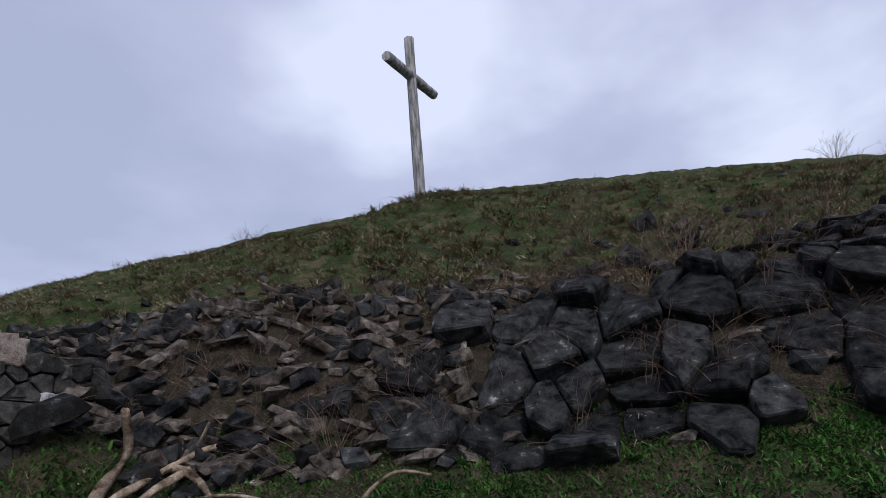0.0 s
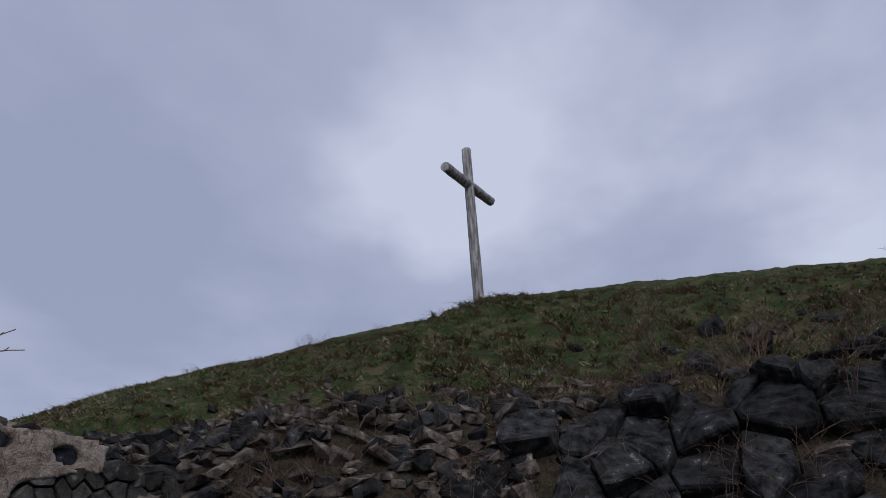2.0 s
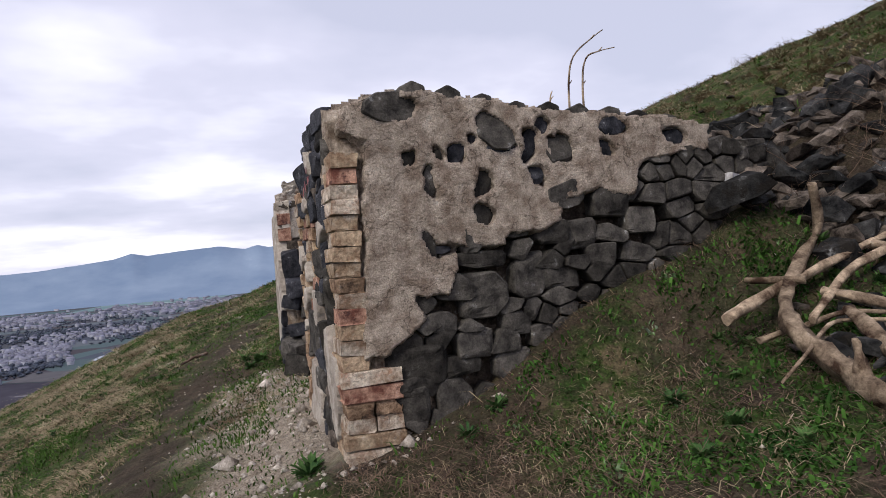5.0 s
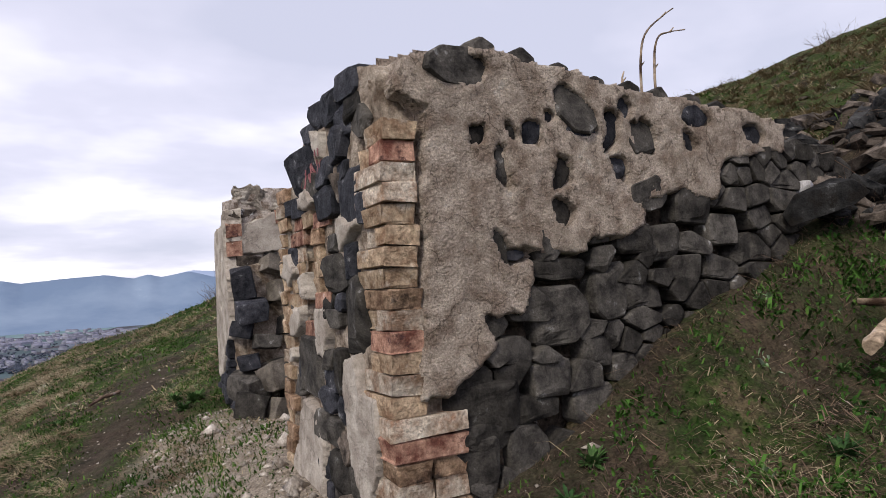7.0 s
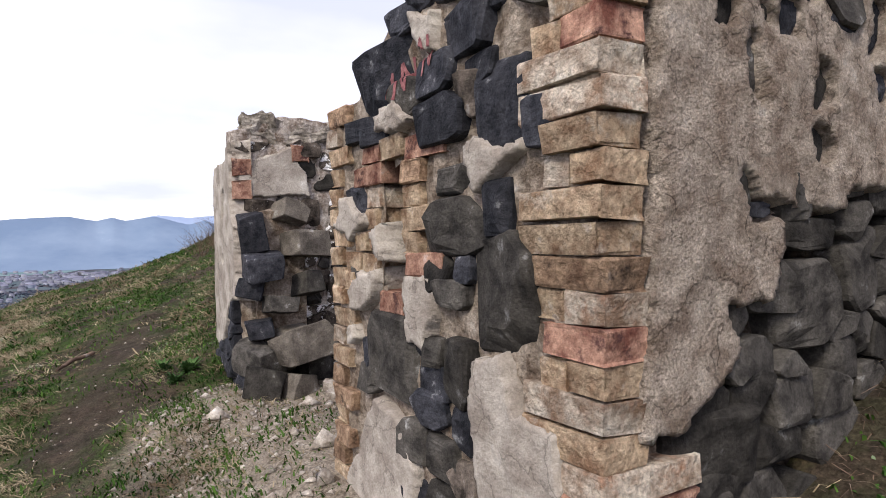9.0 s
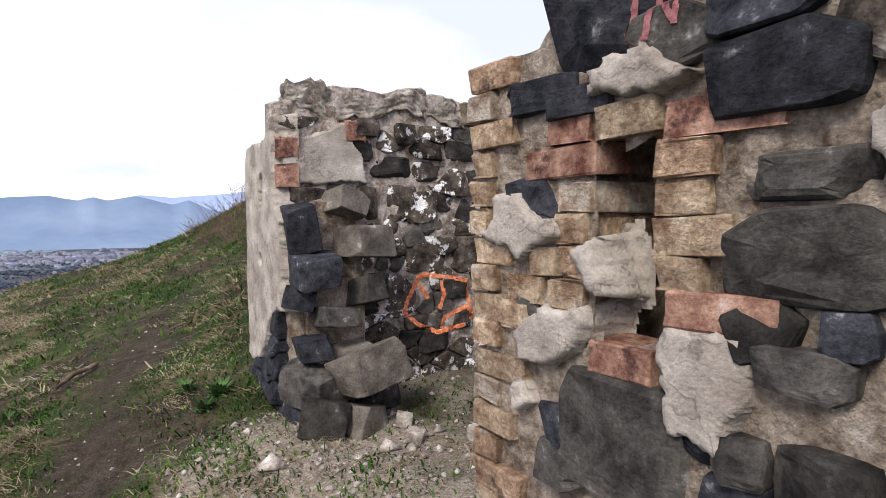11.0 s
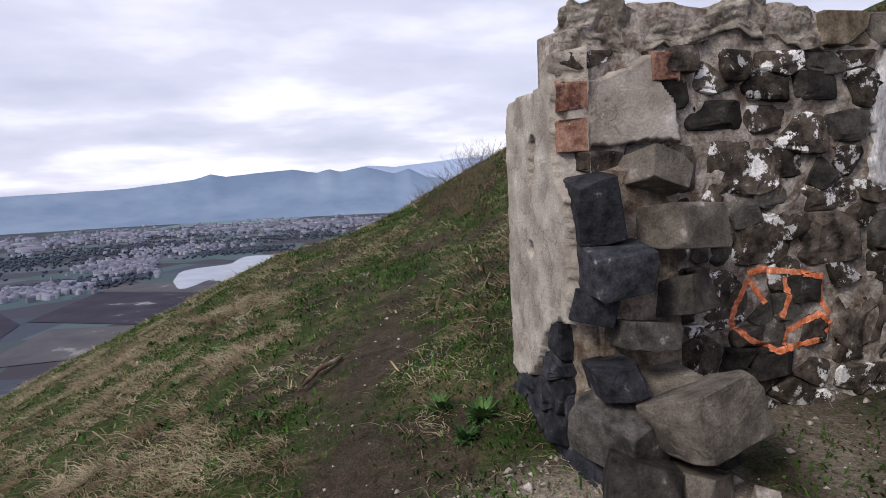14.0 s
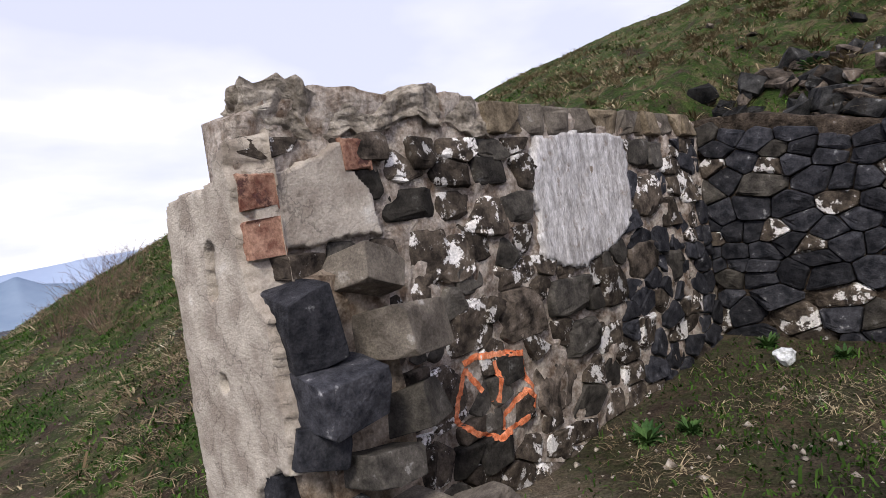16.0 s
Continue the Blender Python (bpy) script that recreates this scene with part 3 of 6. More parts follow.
def core(name, face, u0, u1, top, bottom, thick, parent, mat, holes=(), step=0.05, front=-0.045, amp=1.0):
    """The rubble and mortar inside of a wall, with a broken top; holes: (u0, u1, z0, z1, depth) niches."""
    us = np.arange(u0, u1 + step / 2, step)
    nz = 46
    verts, faces = [], []
    for u in us:
        t = top(u)
        zb = bottom(u)
        for j in range(nz):
            z = zb + (t - zb) * j / (nz - 1)
            q = face.at(u, z)
            d = front + amp * (0.022 * noise.noise(q * 9.0) + 0.012 * noise.noise(q * 26.0))
            verts.append(face.at(u, z, d))
        for dd in (-0.3 * thick, -0.65 * thick, -thick):
            q = face.at(u, t, dd)
            verts.append(face.at(u, t + 0.05 * noise.noise(q * 5.0), dd))
        verts.append(face.at(u, zb, -thick))
    st = nz + 4
    for i in range(len(us) - 1):
        for j in range(st - 1):
            if j < nz - 1:
                uc = (us[i] + us[i + 1]) / 2
                zc = bottom(uc) + (top(uc) - bottom(uc)) * (j + 0.5) / (nz - 1)
                if any(a < uc < b and c < zc < d for a, b, c, d, _ in holes):
                    continue
            faces.append((i * st + j, (i + 1) * st + j, (i + 1) * st + j + 1, i * st + j + 1))
    n = len(us)
    faces.append(tuple(range(st)))
    faces.append(tuple((n - 1) * st + j for j in reversed(range(st))))
    for a, b, c, d, dep in holes:
        k = len(verts)
        a, b, c, d = a - 0.03, b + 0.03, c - 0.03, d + 0.03
        for dd in (front - 0.01, -dep):
            verts += [face.at(a, c, dd), face.at(b, c, dd), face.at(b, d, dd), face.at(a, d, dd)]
        faces += [(k, k + 1, k + 5, k + 4), (k + 1, k + 2, k + 6, k + 5), (k + 2, k + 3, k + 7, k + 6), (k + 3, k, k + 4, k + 7), (k + 4, k + 5, k + 6, k + 7)]
    return child(name, mesh_of(name, verts, faces, mat, smooth=True), parent)


def sd_poly(U, Z, poly):
    """Signed distance to an outline, positive inside."""
    best = np.full(U.shape, 1e9)
    inside = np.zeros(U.shape, dtype=bool)
    for i in range(len(poly)):
        (ax, ay), (bx, by) = poly[i], poly[(i + 1) % len(poly)]
        ex, ey = bx - ax, by - ay
        t = np.clip(((U - ax) * ex + (Z - ay) * ey) / (ex * ex + ey * ey + 1e-12), 0, 1)
        best = np.minimum(best, np.hypot(U - ax - t * ex, Z - ay - t * ey))
        cross = ((ay > Z) != (by > Z)) & (U < ex * (Z - ay) / (ey if abs(ey) > 1e-9 else 1e-9) + ax)
        inside ^= cross
    return np.where(inside, best, -best)


def ragged(U, Z, seed=0.0):
    return 0.013 * wave(U + seed, Z, 9.0) + 0.010 * wave(Z - seed, U, 23.0) + 0.005 * wave(U, Z + seed, 61.0)


def plaster(name, face, outlines, gaps, parent, mat, thick=0.028, res=0.014, rough=0.006, label="", seed=0.0):
    """Sheets of plaster with broken edges; gaps: (u, z, half width, half height, lean) spots where it fell off."""
    pu = [p[0] for o in outlines for p in o]; pz = [p[1] for o in outlines for p in o]
    us, zs = np.arange(min(pu) - 0.05, max(pu) + 0.05, res), np.arange(min(pz) - 0.05, max(pz) + 0.05, res)
    U, Z = np.meshgrid(us, zs)
    S = np.full(U.shape, -1e9)
    for o in outlines:
        S = np.maximum(S, sd_poly(U, Z, o))
    for (cu, cz, a, b, lean) in gaps:
        a, b = a * 0.78, b * 0.78
        du, dz = U - cu - lean * (Z - cz), Z - cz
        eu, ez = np.abs(du + 0.25 * dz) / a, np.abs(dz) / b
        S = np.minimum(S, (np.maximum(np.maximum(eu, ez), (eu + ez) * (0.66 + 0.1 * math.sin(cu * 40))) - 1 + 0.22 * wave(U + cu, Z, 17.0)) * min(a, b))
    S = S + ragged(U, Z, seed)
    D = -0.13 + (thick + 0.13) * smooth01(S / 0.02 + 0.5) + rough * wave(U, Z, 4.1) + rough * 0.5 * wave(Z, U, 13.0) + rough * 0.35 * wave(U, Z, 37.0)
    keep = S > -0.03
    idx = -np.ones(U.shape, dtype=int)
    quads = keep[:-1, :-1] | keep[1:, :-1] | keep[:-1, 1:] | keep[1:, 1:]
    verts, faces = [], []
    def vid(j, i):
        if idx[j, i] < 0:
            idx[j, i] = len(verts)
            verts.append(face.at(float(U[j, i]), float(Z[j, i]), float(D[j, i])))
        return int(idx[j, i])
    for j, i in zip(*np.nonzero(quads)):
        faces.append((vid(j, i), vid(j, i + 1), vid(j + 1, i + 1), vid(j + 1, i)))
    ob = child(name, mesh_of(name, verts, faces, mat, smooth=True), parent, label)
    return ob


def covered(outlines, gaps, u, z):
    U, Z = np.array([u]), np.array([z])
    s = max(float(sd_poly(U, Z, o)[0]) for o in outlines)
    for (cu, cz, a, b, lean) in gaps:
        if ((u - cu) / (a + 0.02)) ** 2 + ((z - cz) / (b + 0.02)) ** 2 < 1:
            s = -1
    return s


def spot_stone(face, u, z, a, b, lean, rng, parent, mat, proud=0.012):
    """A single stone that shows through fallen plaster."""
    k = 9
    poly = []
    for i in range(k):
        t = 2 * math.pi * i / k
        r = rng.uniform(1.1, 1.35)
        poly.append((u + a * r * math.cos(t) + lean * b * math.sin(t), z + b * r * math.sin(t)))
    return lay_stone(face, (u, z), poly, rng, parent, mat, proud=proud, deep=0.1, joint=0.0)


def empty(name, label, category, loc=(0, 0, 0), **kw):
    ob = new(name)
    ob.location = loc
    return tagged(ob, label, category, **kw)


# -- the first gable wall (plaster over basalt, brick corner) --
S = Face((-3.72, 0.49, 0), (0, 1, 0), (1, 0, 0))
wall_south = empty("wall_south", "ruined gable wall of dark basalt with patchy plaster", "wall", kind="structure")
def s_top(u):
    return float(np.interp(u, [0, 0.12, 0.3, 0.45, 0.85, 1.1, 1.45, 1.7, 1.9, 2.2, 2.6, 3.3], [2.12, 2.22, 2.29, 2.31, 2.28, 2.22, 2.20, 2.18, 2.17, 2.14, 1.98, 1.85])) + 0.025 * noise.noise(Vector((u * 7, 0, 3)))
def s_bot(u):
    return float(np.interp(u, [0, 0.5, 1.2, 1.8, 2.7, 3.3], [0.0, 0.1, 0.3, 0.6, 0.9, 1.1])) - 0.1
core("wall_core", S, 0.06, 2.75, s_top, s_bot, 0.5, wall_south, M_DARKMORTAR, front=-0.1)
S_PL = [[(0.12, 0.84), (0.24, 0.84), (0.30, 0.87), (0.40, 0.95), (0.49, 1.04), (0.44, 1.14), (0.62, 1.15), (0.70, 1.28), (0.71, 1.40), (0.97, 1.39), (1.03, 1.46), (1.22, 1.46), (1.35, 1.52), (1.40, 1.64), (1.64, 1.68), (1.88, 1.65), (1.95, 1.84), (2.2, 1.9), (2.48, 1.92), (2.5, 2.1), (2.1, 2.15), (1.6, 2.18), (1.3, 2.19), (0.85, 2.26), (0.6, 2.29), (0.35, 2.28), (0.1, 2.2), (0.06, 2.05), (0.2, 2.0), (0.17, 1.7), (0.16, 1.3), (0.13, 1.0)]]
S_GAP = [(0.45, 1.92, 0.045, 0.045, 0), (0.73, 1.94, 0.05, 0.05, 0.3), (0.62, 1.93, 0.02, 0.03, 0), (0.56, 1.79, 0.035, 0.085, 0.1), (0.88, 1.78, 0.05, 0.085, 0.3), (0.87, 1.58, 0.068, 0.068, 0), (0.53, 1.45, 0.03, 0.08, -0.4), (0.60, 1.40, 0.05, 0.018, 0),
         (0.38, 2.19, 0.16, 0.075, 0), (0.96, 2.08, 0.10, 0.12, -0.5), (1.0, 1.97, 0.09, 0.03, 0), (1.19, 1.99, 0.05, 0.10, 0.4), (1.38, 1.95, 0.09, 0.08, 0), (1.22, 1.80, 0.04, 0.05, 0), (1.28, 2.10, 0.05, 0.05, 0), (1.7, 1.95, 0.05, 0.06, 0), (1.75, 2.08, 0.09, 0.05, 0), (0.83, 2.02, 0.02, 0.02, 0), (2.2, 2.02, 0.08, 0.05, 0)]
plaster("plaster", S, S_PL, S_GAP, wall_south, M_PLASTER, rough=0.010, label="cracked beige lime plaster")
rs = random.Random(21)
# the large blocks laid bare under the plaster: (along, up, half width, half height)
S_SET = [(0.84, 1.33, 0.15, 0.05), (1.13, 1.22, 0.11, 0.13), (0.84, 1.13, 0.15, 0.13), (1.33, 1.19, 0.14, 0.07), (1.03, 0.95, 0.09, 0.07), (0.76, 0.86, 0.11, 0.08), (0.42, 0.78, 0.17, 0.11), (0.34, 0.56, 0.13, 0.1), (0.62, 0.56, 0.11, 0.12), (0.98, 0.72, 0.11, 0.08), (1.5, 1.44, 0.1, 0.09), (1.3, 1.46, 0.1, 0.07), (1.72, 1.62, 0.13, 0.09), (1.92, 1.5, 0.1, 0.08), (1.62, 1.3, 0.1, 0.07), (0.58, 1.0, 0.08, 0.06), (1.2, 0.86, 0.09, 0.07)]
for g in S_SET:
    set_stone(S, *g, rs, wall_south, M_BASALT, proud=0.014, deep=0.3)
for g in S_GAP:
    spot_stone(S, *g, rs, wall_south, M_BLUE if rs.random() < 0.6 else M_BASALT, proud=0.04 if g[2] > 0.085 else 0.001)
for c, poly in cells(0.0, 3.15, 0.05, 2.0, 0.17, rs):
    if c[1] < s_bot(c[0]) + 0.02 or (c[0] < 0.16 and c[1] > 0.3) or (c[0] < 0.34 and c[1] > 0.8) or (c[0] < 0.36 and 0.3 < c[1] < 0.86):
        continue
    if covered(S_PL, [], c[0], c[1]) < 0.05 and not near_set(S_SET, *c):
        lay_stone(S, c, poly, rs, wall_south, M_BASALT, proud=0.022, joint=0.011, deep=0.3)
# stones along the broken top
for u in np.arange(0.5, 2.9, 0.21):
    w = rs.uniform(0.07, 0.11)
    z = s_top(u) - 0.02
    poly = [(u - w, z - 0.07), (u + w, z - 0.06), (u + w * 0.9, z + 0.03), (u, z + rs.uniform(0.04, 0.07)), (u - w * 0.9, z + 0.02)]
    lay_stone(S, (u, z), poly, rs, wall_south, M_BASALT, proud=0.0, deep=0.26)

# -- the front wall with the niche --
F = Face((-3.72, 0.505, 0), (-1, 0, 0), (0, -1, 0))
wall_front = empty("wall_front", "ruined front wall of basalt, brick and plaster scraps", "wall", kind="structure")
def f_top(u):
    return float(np.interp(u, [0, 0.1, 0.3, 0.6, 0.9, 1.05, 1.25, 1.4, 1.55, 1.7], [2.1, 2.2, 2.26, 2.25, 2.22, 2.16, 2.04, 1.92, 1.93, 1.93])) + 0.02 * noise.noise(Vector((u * 9, 5, 3)))
NICHE = (0.99, 1.2, 1.14, 1.63, 0.34)
core("wall_core", F, 0.05, 1.68, f_top, lambda u: 0.0, 0.5, wall_front, M_MORTAR, holes=[NICHE], front=-0.014, amp=1.0, step=0.03)
F_PL = [[(0.52, 0.98), (0.38, 1.01), (0.29, 0.88), (0.14, 0.84), (0.12, 0.6), (0.3, 0.35), (0.5, 0.5), (0.54, 0.85)], [(1.6, 0.24), (1.36, 0.56), (1.23, 0.72), (1.0, 0.68), (0.89, 0.53), (0.9, 0.2), (1.5, 0.1)],
        [(0.97, 1.22), (0.76, 1.23), (0.75, 1.09), (0.82, 0.95), (0.95, 0.97), (0.98, 1.11)], [(0.57, 1.63), (0.45, 1.64), (0.36, 1.58), (0.27, 1.6), (0.25, 1.55), (0.37, 1.52), (0.48, 1.46), (0.53, 1.52)]]
F_PL2 = [[(1.57, 1.53), (1.48, 1.52), (1.39, 1.47), (1.3, 1.44), (1.3, 1.4), (1.4, 1.37), (1.44, 1.33), (1.5, 1.36), (1.61, 1.37), (1.68, 1.39), (1.59, 1.48)], [(1.5, 1.13), (1.42, 1.19), (1.36, 1.22), (1.19, 1.22), (1.19, 1.17), (1.24, 1.09), (1.37, 1.04), (1.45, 1.04)],
         [(1.25, 1.37), (1.15, 1.41), (1.14, 1.26), (1.2, 1.28)], [(0.89, 2.12), (0.71, 2.08), (0.7, 1.94), (0.79, 1.94), (0.86, 2.02)], [(1.19, 1.82), (1.01, 1.84), (0.86, 1.75), (1.0, 1.71), (1.18, 1.75)], [(1.49, 0.97), (1.44, 0.98), (1.4, 0.92), (1.5, 0.88)]]
plaster("plaster", F, F_PL, [], wall_front, M_GREYPLASTER, thick=0.03, res=0.011, label="smooth grey-beige plaster scraps", seed=4.0)
plaster("plaster", F, F_PL2, [], wall_front, M_GREYPLASTER, thick=0.036, res=0.011, label="smooth grey-beige plaster scraps", seed=6.0)
rf = random.Random(33)
# the large stones: (along, up, half width, half height)
F_SET = [(0.98, 2.12, 0.11, 0.06), (0.56, 1.97, 0.14, 0.08), (0.44, 2.06, 0.1, 0.08), (1.1, 1.95, 0.22, 0.13), (0.74, 1.87, 0.13, 0.07), (0.5, 1.83, 0.1, 0.05), (0.37, 1.71, 0.11, 0.13), (0.71, 1.72, 0.15, 0.08), (0.21, 1.63, 0.05, 0.07),
         (1.41, 1.79, 0.15, 0.045), (0.67, 1.52, 0.13, 0.045), (0.64, 1.37, 0.19, 0.09), (0.4, 1.42, 0.06, 0.08), (0.38, 1.17, 0.145, 0.175), (0.66, 1.16, 0.09, 0.045), (0.58, 1.24, 0.05, 0.045)]
F_LOW = [(1.1, 0.9, 0.2, 0.15), (0.62, 0.92, 0.09, 0.11), (0.8, 0.76, 0.1, 0.065), (0.94, 0.62, 0.09, 0.08), (0.72, 0.62, 0.1, 0.07), (0.6, 0.74, 0.06, 0.07), (0.78, 0.96, 0.06, 0.05), (1.3, 0.78, 0.1, 0.06), (1.43, 1.5, 0.13, 0.07), (1.44, 1.2, 0.045, 0.03), (0.7, 0.42, 0.13, 0.11), (0.62, 2.16, 0.12, 0.08), (0.84, 2.18, 0.1, 0.07), (0.36, 2.2, 0.12, 0.07), (1.24, 1.75, 0.12, 0.04)]
for k, g in enumerate(F_SET + F_LOW):
    set_stone(F, *g, rf, wall_front, M_BLUE if g[1] > 1.55 or k % 3 == 0 else M_BASALT, proud=0.034)
def f_brick(u, z):
    return u < 0.36 and 0.28 < z < 1.95 or u > 1.4 and z > 0.2 or 0.84 < u < 1.47 and 1.1 < z < 1.75
for c, poly in cells(0.0, 1.66, 0.0, 2.2, 0.15, rf, flat=0.9):
    if c[1] > f_top(c[0]) - 0.05 or f_brick(*c) or near_set(F_SET + F_LOW, *c) or (NICHE[0] - 0.05 < c[0] < NICHE[1] + 0.05 and NICHE[2] - 0.03 < c[1] < NICHE[3] + 0.03):
        continue
    if covered(F_PL + F_PL2, [], *c) < 0.03 and rf.random() < 0.7:
        lay_stone(F, c, poly, rf, wall_front, M_BLUE if rf.random() < 0.4 else M_BASALT if rf.random() < 0.7 else M_BROWNROCK, proud=0.022, joint=0.006, deep=0.2)
# brick corner: long sides on the front, ends on the gable side; length of each course on the front
RUNS = (0.28, 0.28, 0.3, 0.22, 0.3, 0.26, 0.34, 0.3, 0.22, 0.22, 0.24, 0.28, 0.33, 0.34, 0.2, 0.2, 0.32, 0.32, 0.24, 0.2)
for i, run in enumerate(RUNS):
    z = 0.335 + 0.083 * i
    if i in (0, 1, 4, 5):
        lay_brick(S, "stretcher", 0.155, z, 0.02, wall_south, rf, red=i == 4, length=0.33)
        lay_brick(F, "stretcher", 0.15 + run / 2, z, 0.012 + rf.uniform(-0.01, 0.006), wall_front, rf, length=run)
        continue
    out = 0.014 + rf.uniform(-0.008, 0.008)
    first = min(run, 0.3) if run > 0.24 or i % 2 else run * 0.56
    lay_brick(F, "stretcher", first / 2 - 0.014 + rf.uniform(-0.006, 0.006), z, out, wall_front, rf, red=i in (9, 18), length=first)
    if run - first > 0.05:
        lay_brick(F, "header", first + (run - first) / 2, z, out - 0.004, wall_front, rf, length=run - first)
    if i in (2, 3):
        lay_brick(S, "header", 0.24, z, 0.008, wall_south, rf)
# brick jamb of the doorway, from the top down; length of each course
JAMB = (0.22, 0.12, 0.22, 0.11, 0.1, 0.09, 0.19, 0.12, 0.16, 0.13, 0.26, 0.13, 0.2, 0.12, 0.24, 0.13, 0.2, 0.13, 0.22, 0.14, 0.2)
for i, run in enumerate(JAMB):
    lay_brick(F, "stretcher" if run > 0.15 else "header", 1.715 - run / 2, 1.885 - 0.0885 * i, 0.02 + rf.uniform(-0.01, 0.01), wall_front, rf, length=run)
# brick heads and sides of the niche: (along, up, length, red)
for u, z, run, red in ((1.28, 1.685, 0.16, True), (1.08, 1.685, 0.19, False), (0.83, 1.66, 0.28, True), (1.31, 1.6, 0.28, True), (0.91, 1.575, 0.15, False), (0.93, 1.49, 0.14, False), (0.9, 1.41, 0.2, False), (0.93, 1.325, 0.12, False), (0.83, 1.25, 0.26, True), (1.255, 1.505, 0.12, False), (1.27, 1.42, 0.12, False), (1.26, 1.335, 0.11, False), (1.28, 1.25, 0.13, False), (1.45, 1.25, 0.14, False), (1.5, 1.165, 0.13, False), (1.1, 1.1, 0.2, True), (1.37, 1.335, 0.1, False)):
    lay_brick(F, "stretcher" if run > 0.15 else "header", u, z, 0.014 + rf.uniform(-0.008, 0.008), wall_front, rf, red=red, length=run)

# -- the cross wall with orange spray paint --
W = Face((-7.6, 0.5, 0), (0, 1, 0), (1, 0, 0))
wall_west = empty("wall_west", "ruined cross wall of basalt with whitewash remains and orange scrawl", "wall", kind="structure")
def w_top(u):
    return float(np.interp(u, [0, 0.2, 0.4, 0.8, 1.2, 1.35, 1.42, 2.2, 3.0, 3.8], [2.18, 2.28, 2.33, 2.3, 2.34, 2.31, 2.27, 2.27, 2.27, 2.24])) + 0.025 * noise.noise(Vector((u * 6, 9, 1)))
core("wall_core", W, 0.0, 3.85, w_top, lambda u: 0.15, 0.2, wall_west, M_PALEMORTAR, front=0.002, amp=1.5, step=0.03)
W_PL = [[(0.02, 1.67), (0.59, 1.7), (0.6, 1.79), (0.57, 1.9), (0.47, 2.0), (0.46, 2.1), (0.35, 2.05), (0.15, 1.99), (0.02, 1.99)]]
W_WH = [[(1.76, 2.14), (1.64, 1.85), (1.68, 1.7), (1.67, 1.45), (1.91, 1.36), (2.08, 1.36), (2.42, 1.44), (2.64, 1.56), (2.7, 1.95), (2.68, 2.15), (2.2, 2.16)]]
plaster("plaster", W, W_PL, [], wall_west, M_GREYPLASTER, thick=0.045, res=0.012, rough=0.0025, label="smooth grey-beige plaster patch", seed=2.0)
plaster("limewash_patch", W, W_WH, [], wall_west, M_WHITE, thick=0.035, res=0.016, rough=0.008, label="flaking white limewashed plaster", seed=7.0)
rw = random.Random(45)
# the large stones: (along, up, half width, half height)
W_SET = [(0.57, 1.93, 0.085, 0.085), (0.9, 2.04, 0.08, 0.075), (0.6, 2.07, 0.09, 0.06), (0.8, 1.82, 0.16, 0.07), (1.07, 1.79, 0.12, 0.07), (1.34, 1.95, 0.12, 0.07), (1.17, 1.61, 0.11, 0.1), (0.6, 1.57, 0.075, 0.11), (0.86, 1.58, 0.12, 0.12), (1.38, 1.41, 0.12, 0.07), (1.12, 1.43, 0.12, 0.07), (1.05, 1.22, 0.17, 0.12), (1.45, 1.2, 0.18, 0.13)]
W_LOW = [(1.9, 1.22, 0.2, 0.1), (0.19, 1.62, 0.12, 0.045), (0.4, 1.6, 0.075, 0.095), (0.88, 0.93, 0.14, 0.15), (1.68, 0.76, 0.21, 0.15), (1.95, 0.97, 0.16, 0.1), (1.36, 0.74, 0.12, 0.08), (1.3, 0.96, 0.11, 0.07), (2.28, 0.92, 0.18, 0.1), (0.66, 1.05, 0.09, 0.05), (2.86, 2.02, 0.1, 0.09), (2.9, 1.72, 0.17, 0.14), (3.15, 2.0, 0.18, 0.09), (2.35, 1.2, 0.16, 0.12), (2.75, 1.3, 0.16, 0.13), (1.1, 0.6, 0.13, 0.08), (3.2, 1.6, 0.15, 0.1), (3.2, 1.2, 0.17, 0.12), (2.7, 0.85, 0.16, 0.1), (0.98, 0.74, 0.1, 0.05)]
for k, g in enumerate(W_SET + W_LOW):
    set_stone(W, *g, rw, wall_west, (M_BASALT, M_LIMED, M_BROWNROCK, M_BASALT, M_LIMED)[k % 5] if g[0] != 0.86 else M_LIMED, proud=0.06)
for c, poly in cells(0.0, 3.8, 0.3, 2.12, 0.17, rw, flat=0.85):
    if covered(W_PL, [], *c) < -0.03 and covered(W_WH, [], *c) < 0.02 and not near_set(W_SET + W_LOW, *c):
        lay_stone(W, c, poly, rw, wall_west, M_LIMED if rw.random() < (0.72 if c[0] < 2.5 else 0.35) else M_BASALT if c[0] < 2.5 else M_BLUE, proud=0.045, joint=0.010)
for c, poly in cells(1.35, 3.8, 2.13, 2.31, 0.19, rw, flat=0.95):
    lay_stone(W, c, poly, rw, wall_west, M_TAN if rw.random() < 0.6 else M_BOULDER, proud=0.04, joint=0.01, deep=0.3)
for z, u in ((1.74, 0.06), (1.91, 0.065), (2.04, 0.52)):
    ob = lay_brick(W, "header", u, z, 0.055, wall_west, rw, red=True)
    ob.matrix_basis = ob.matrix_basis @ Matrix.Diagonal((0.95, 1, 1.75, 1))
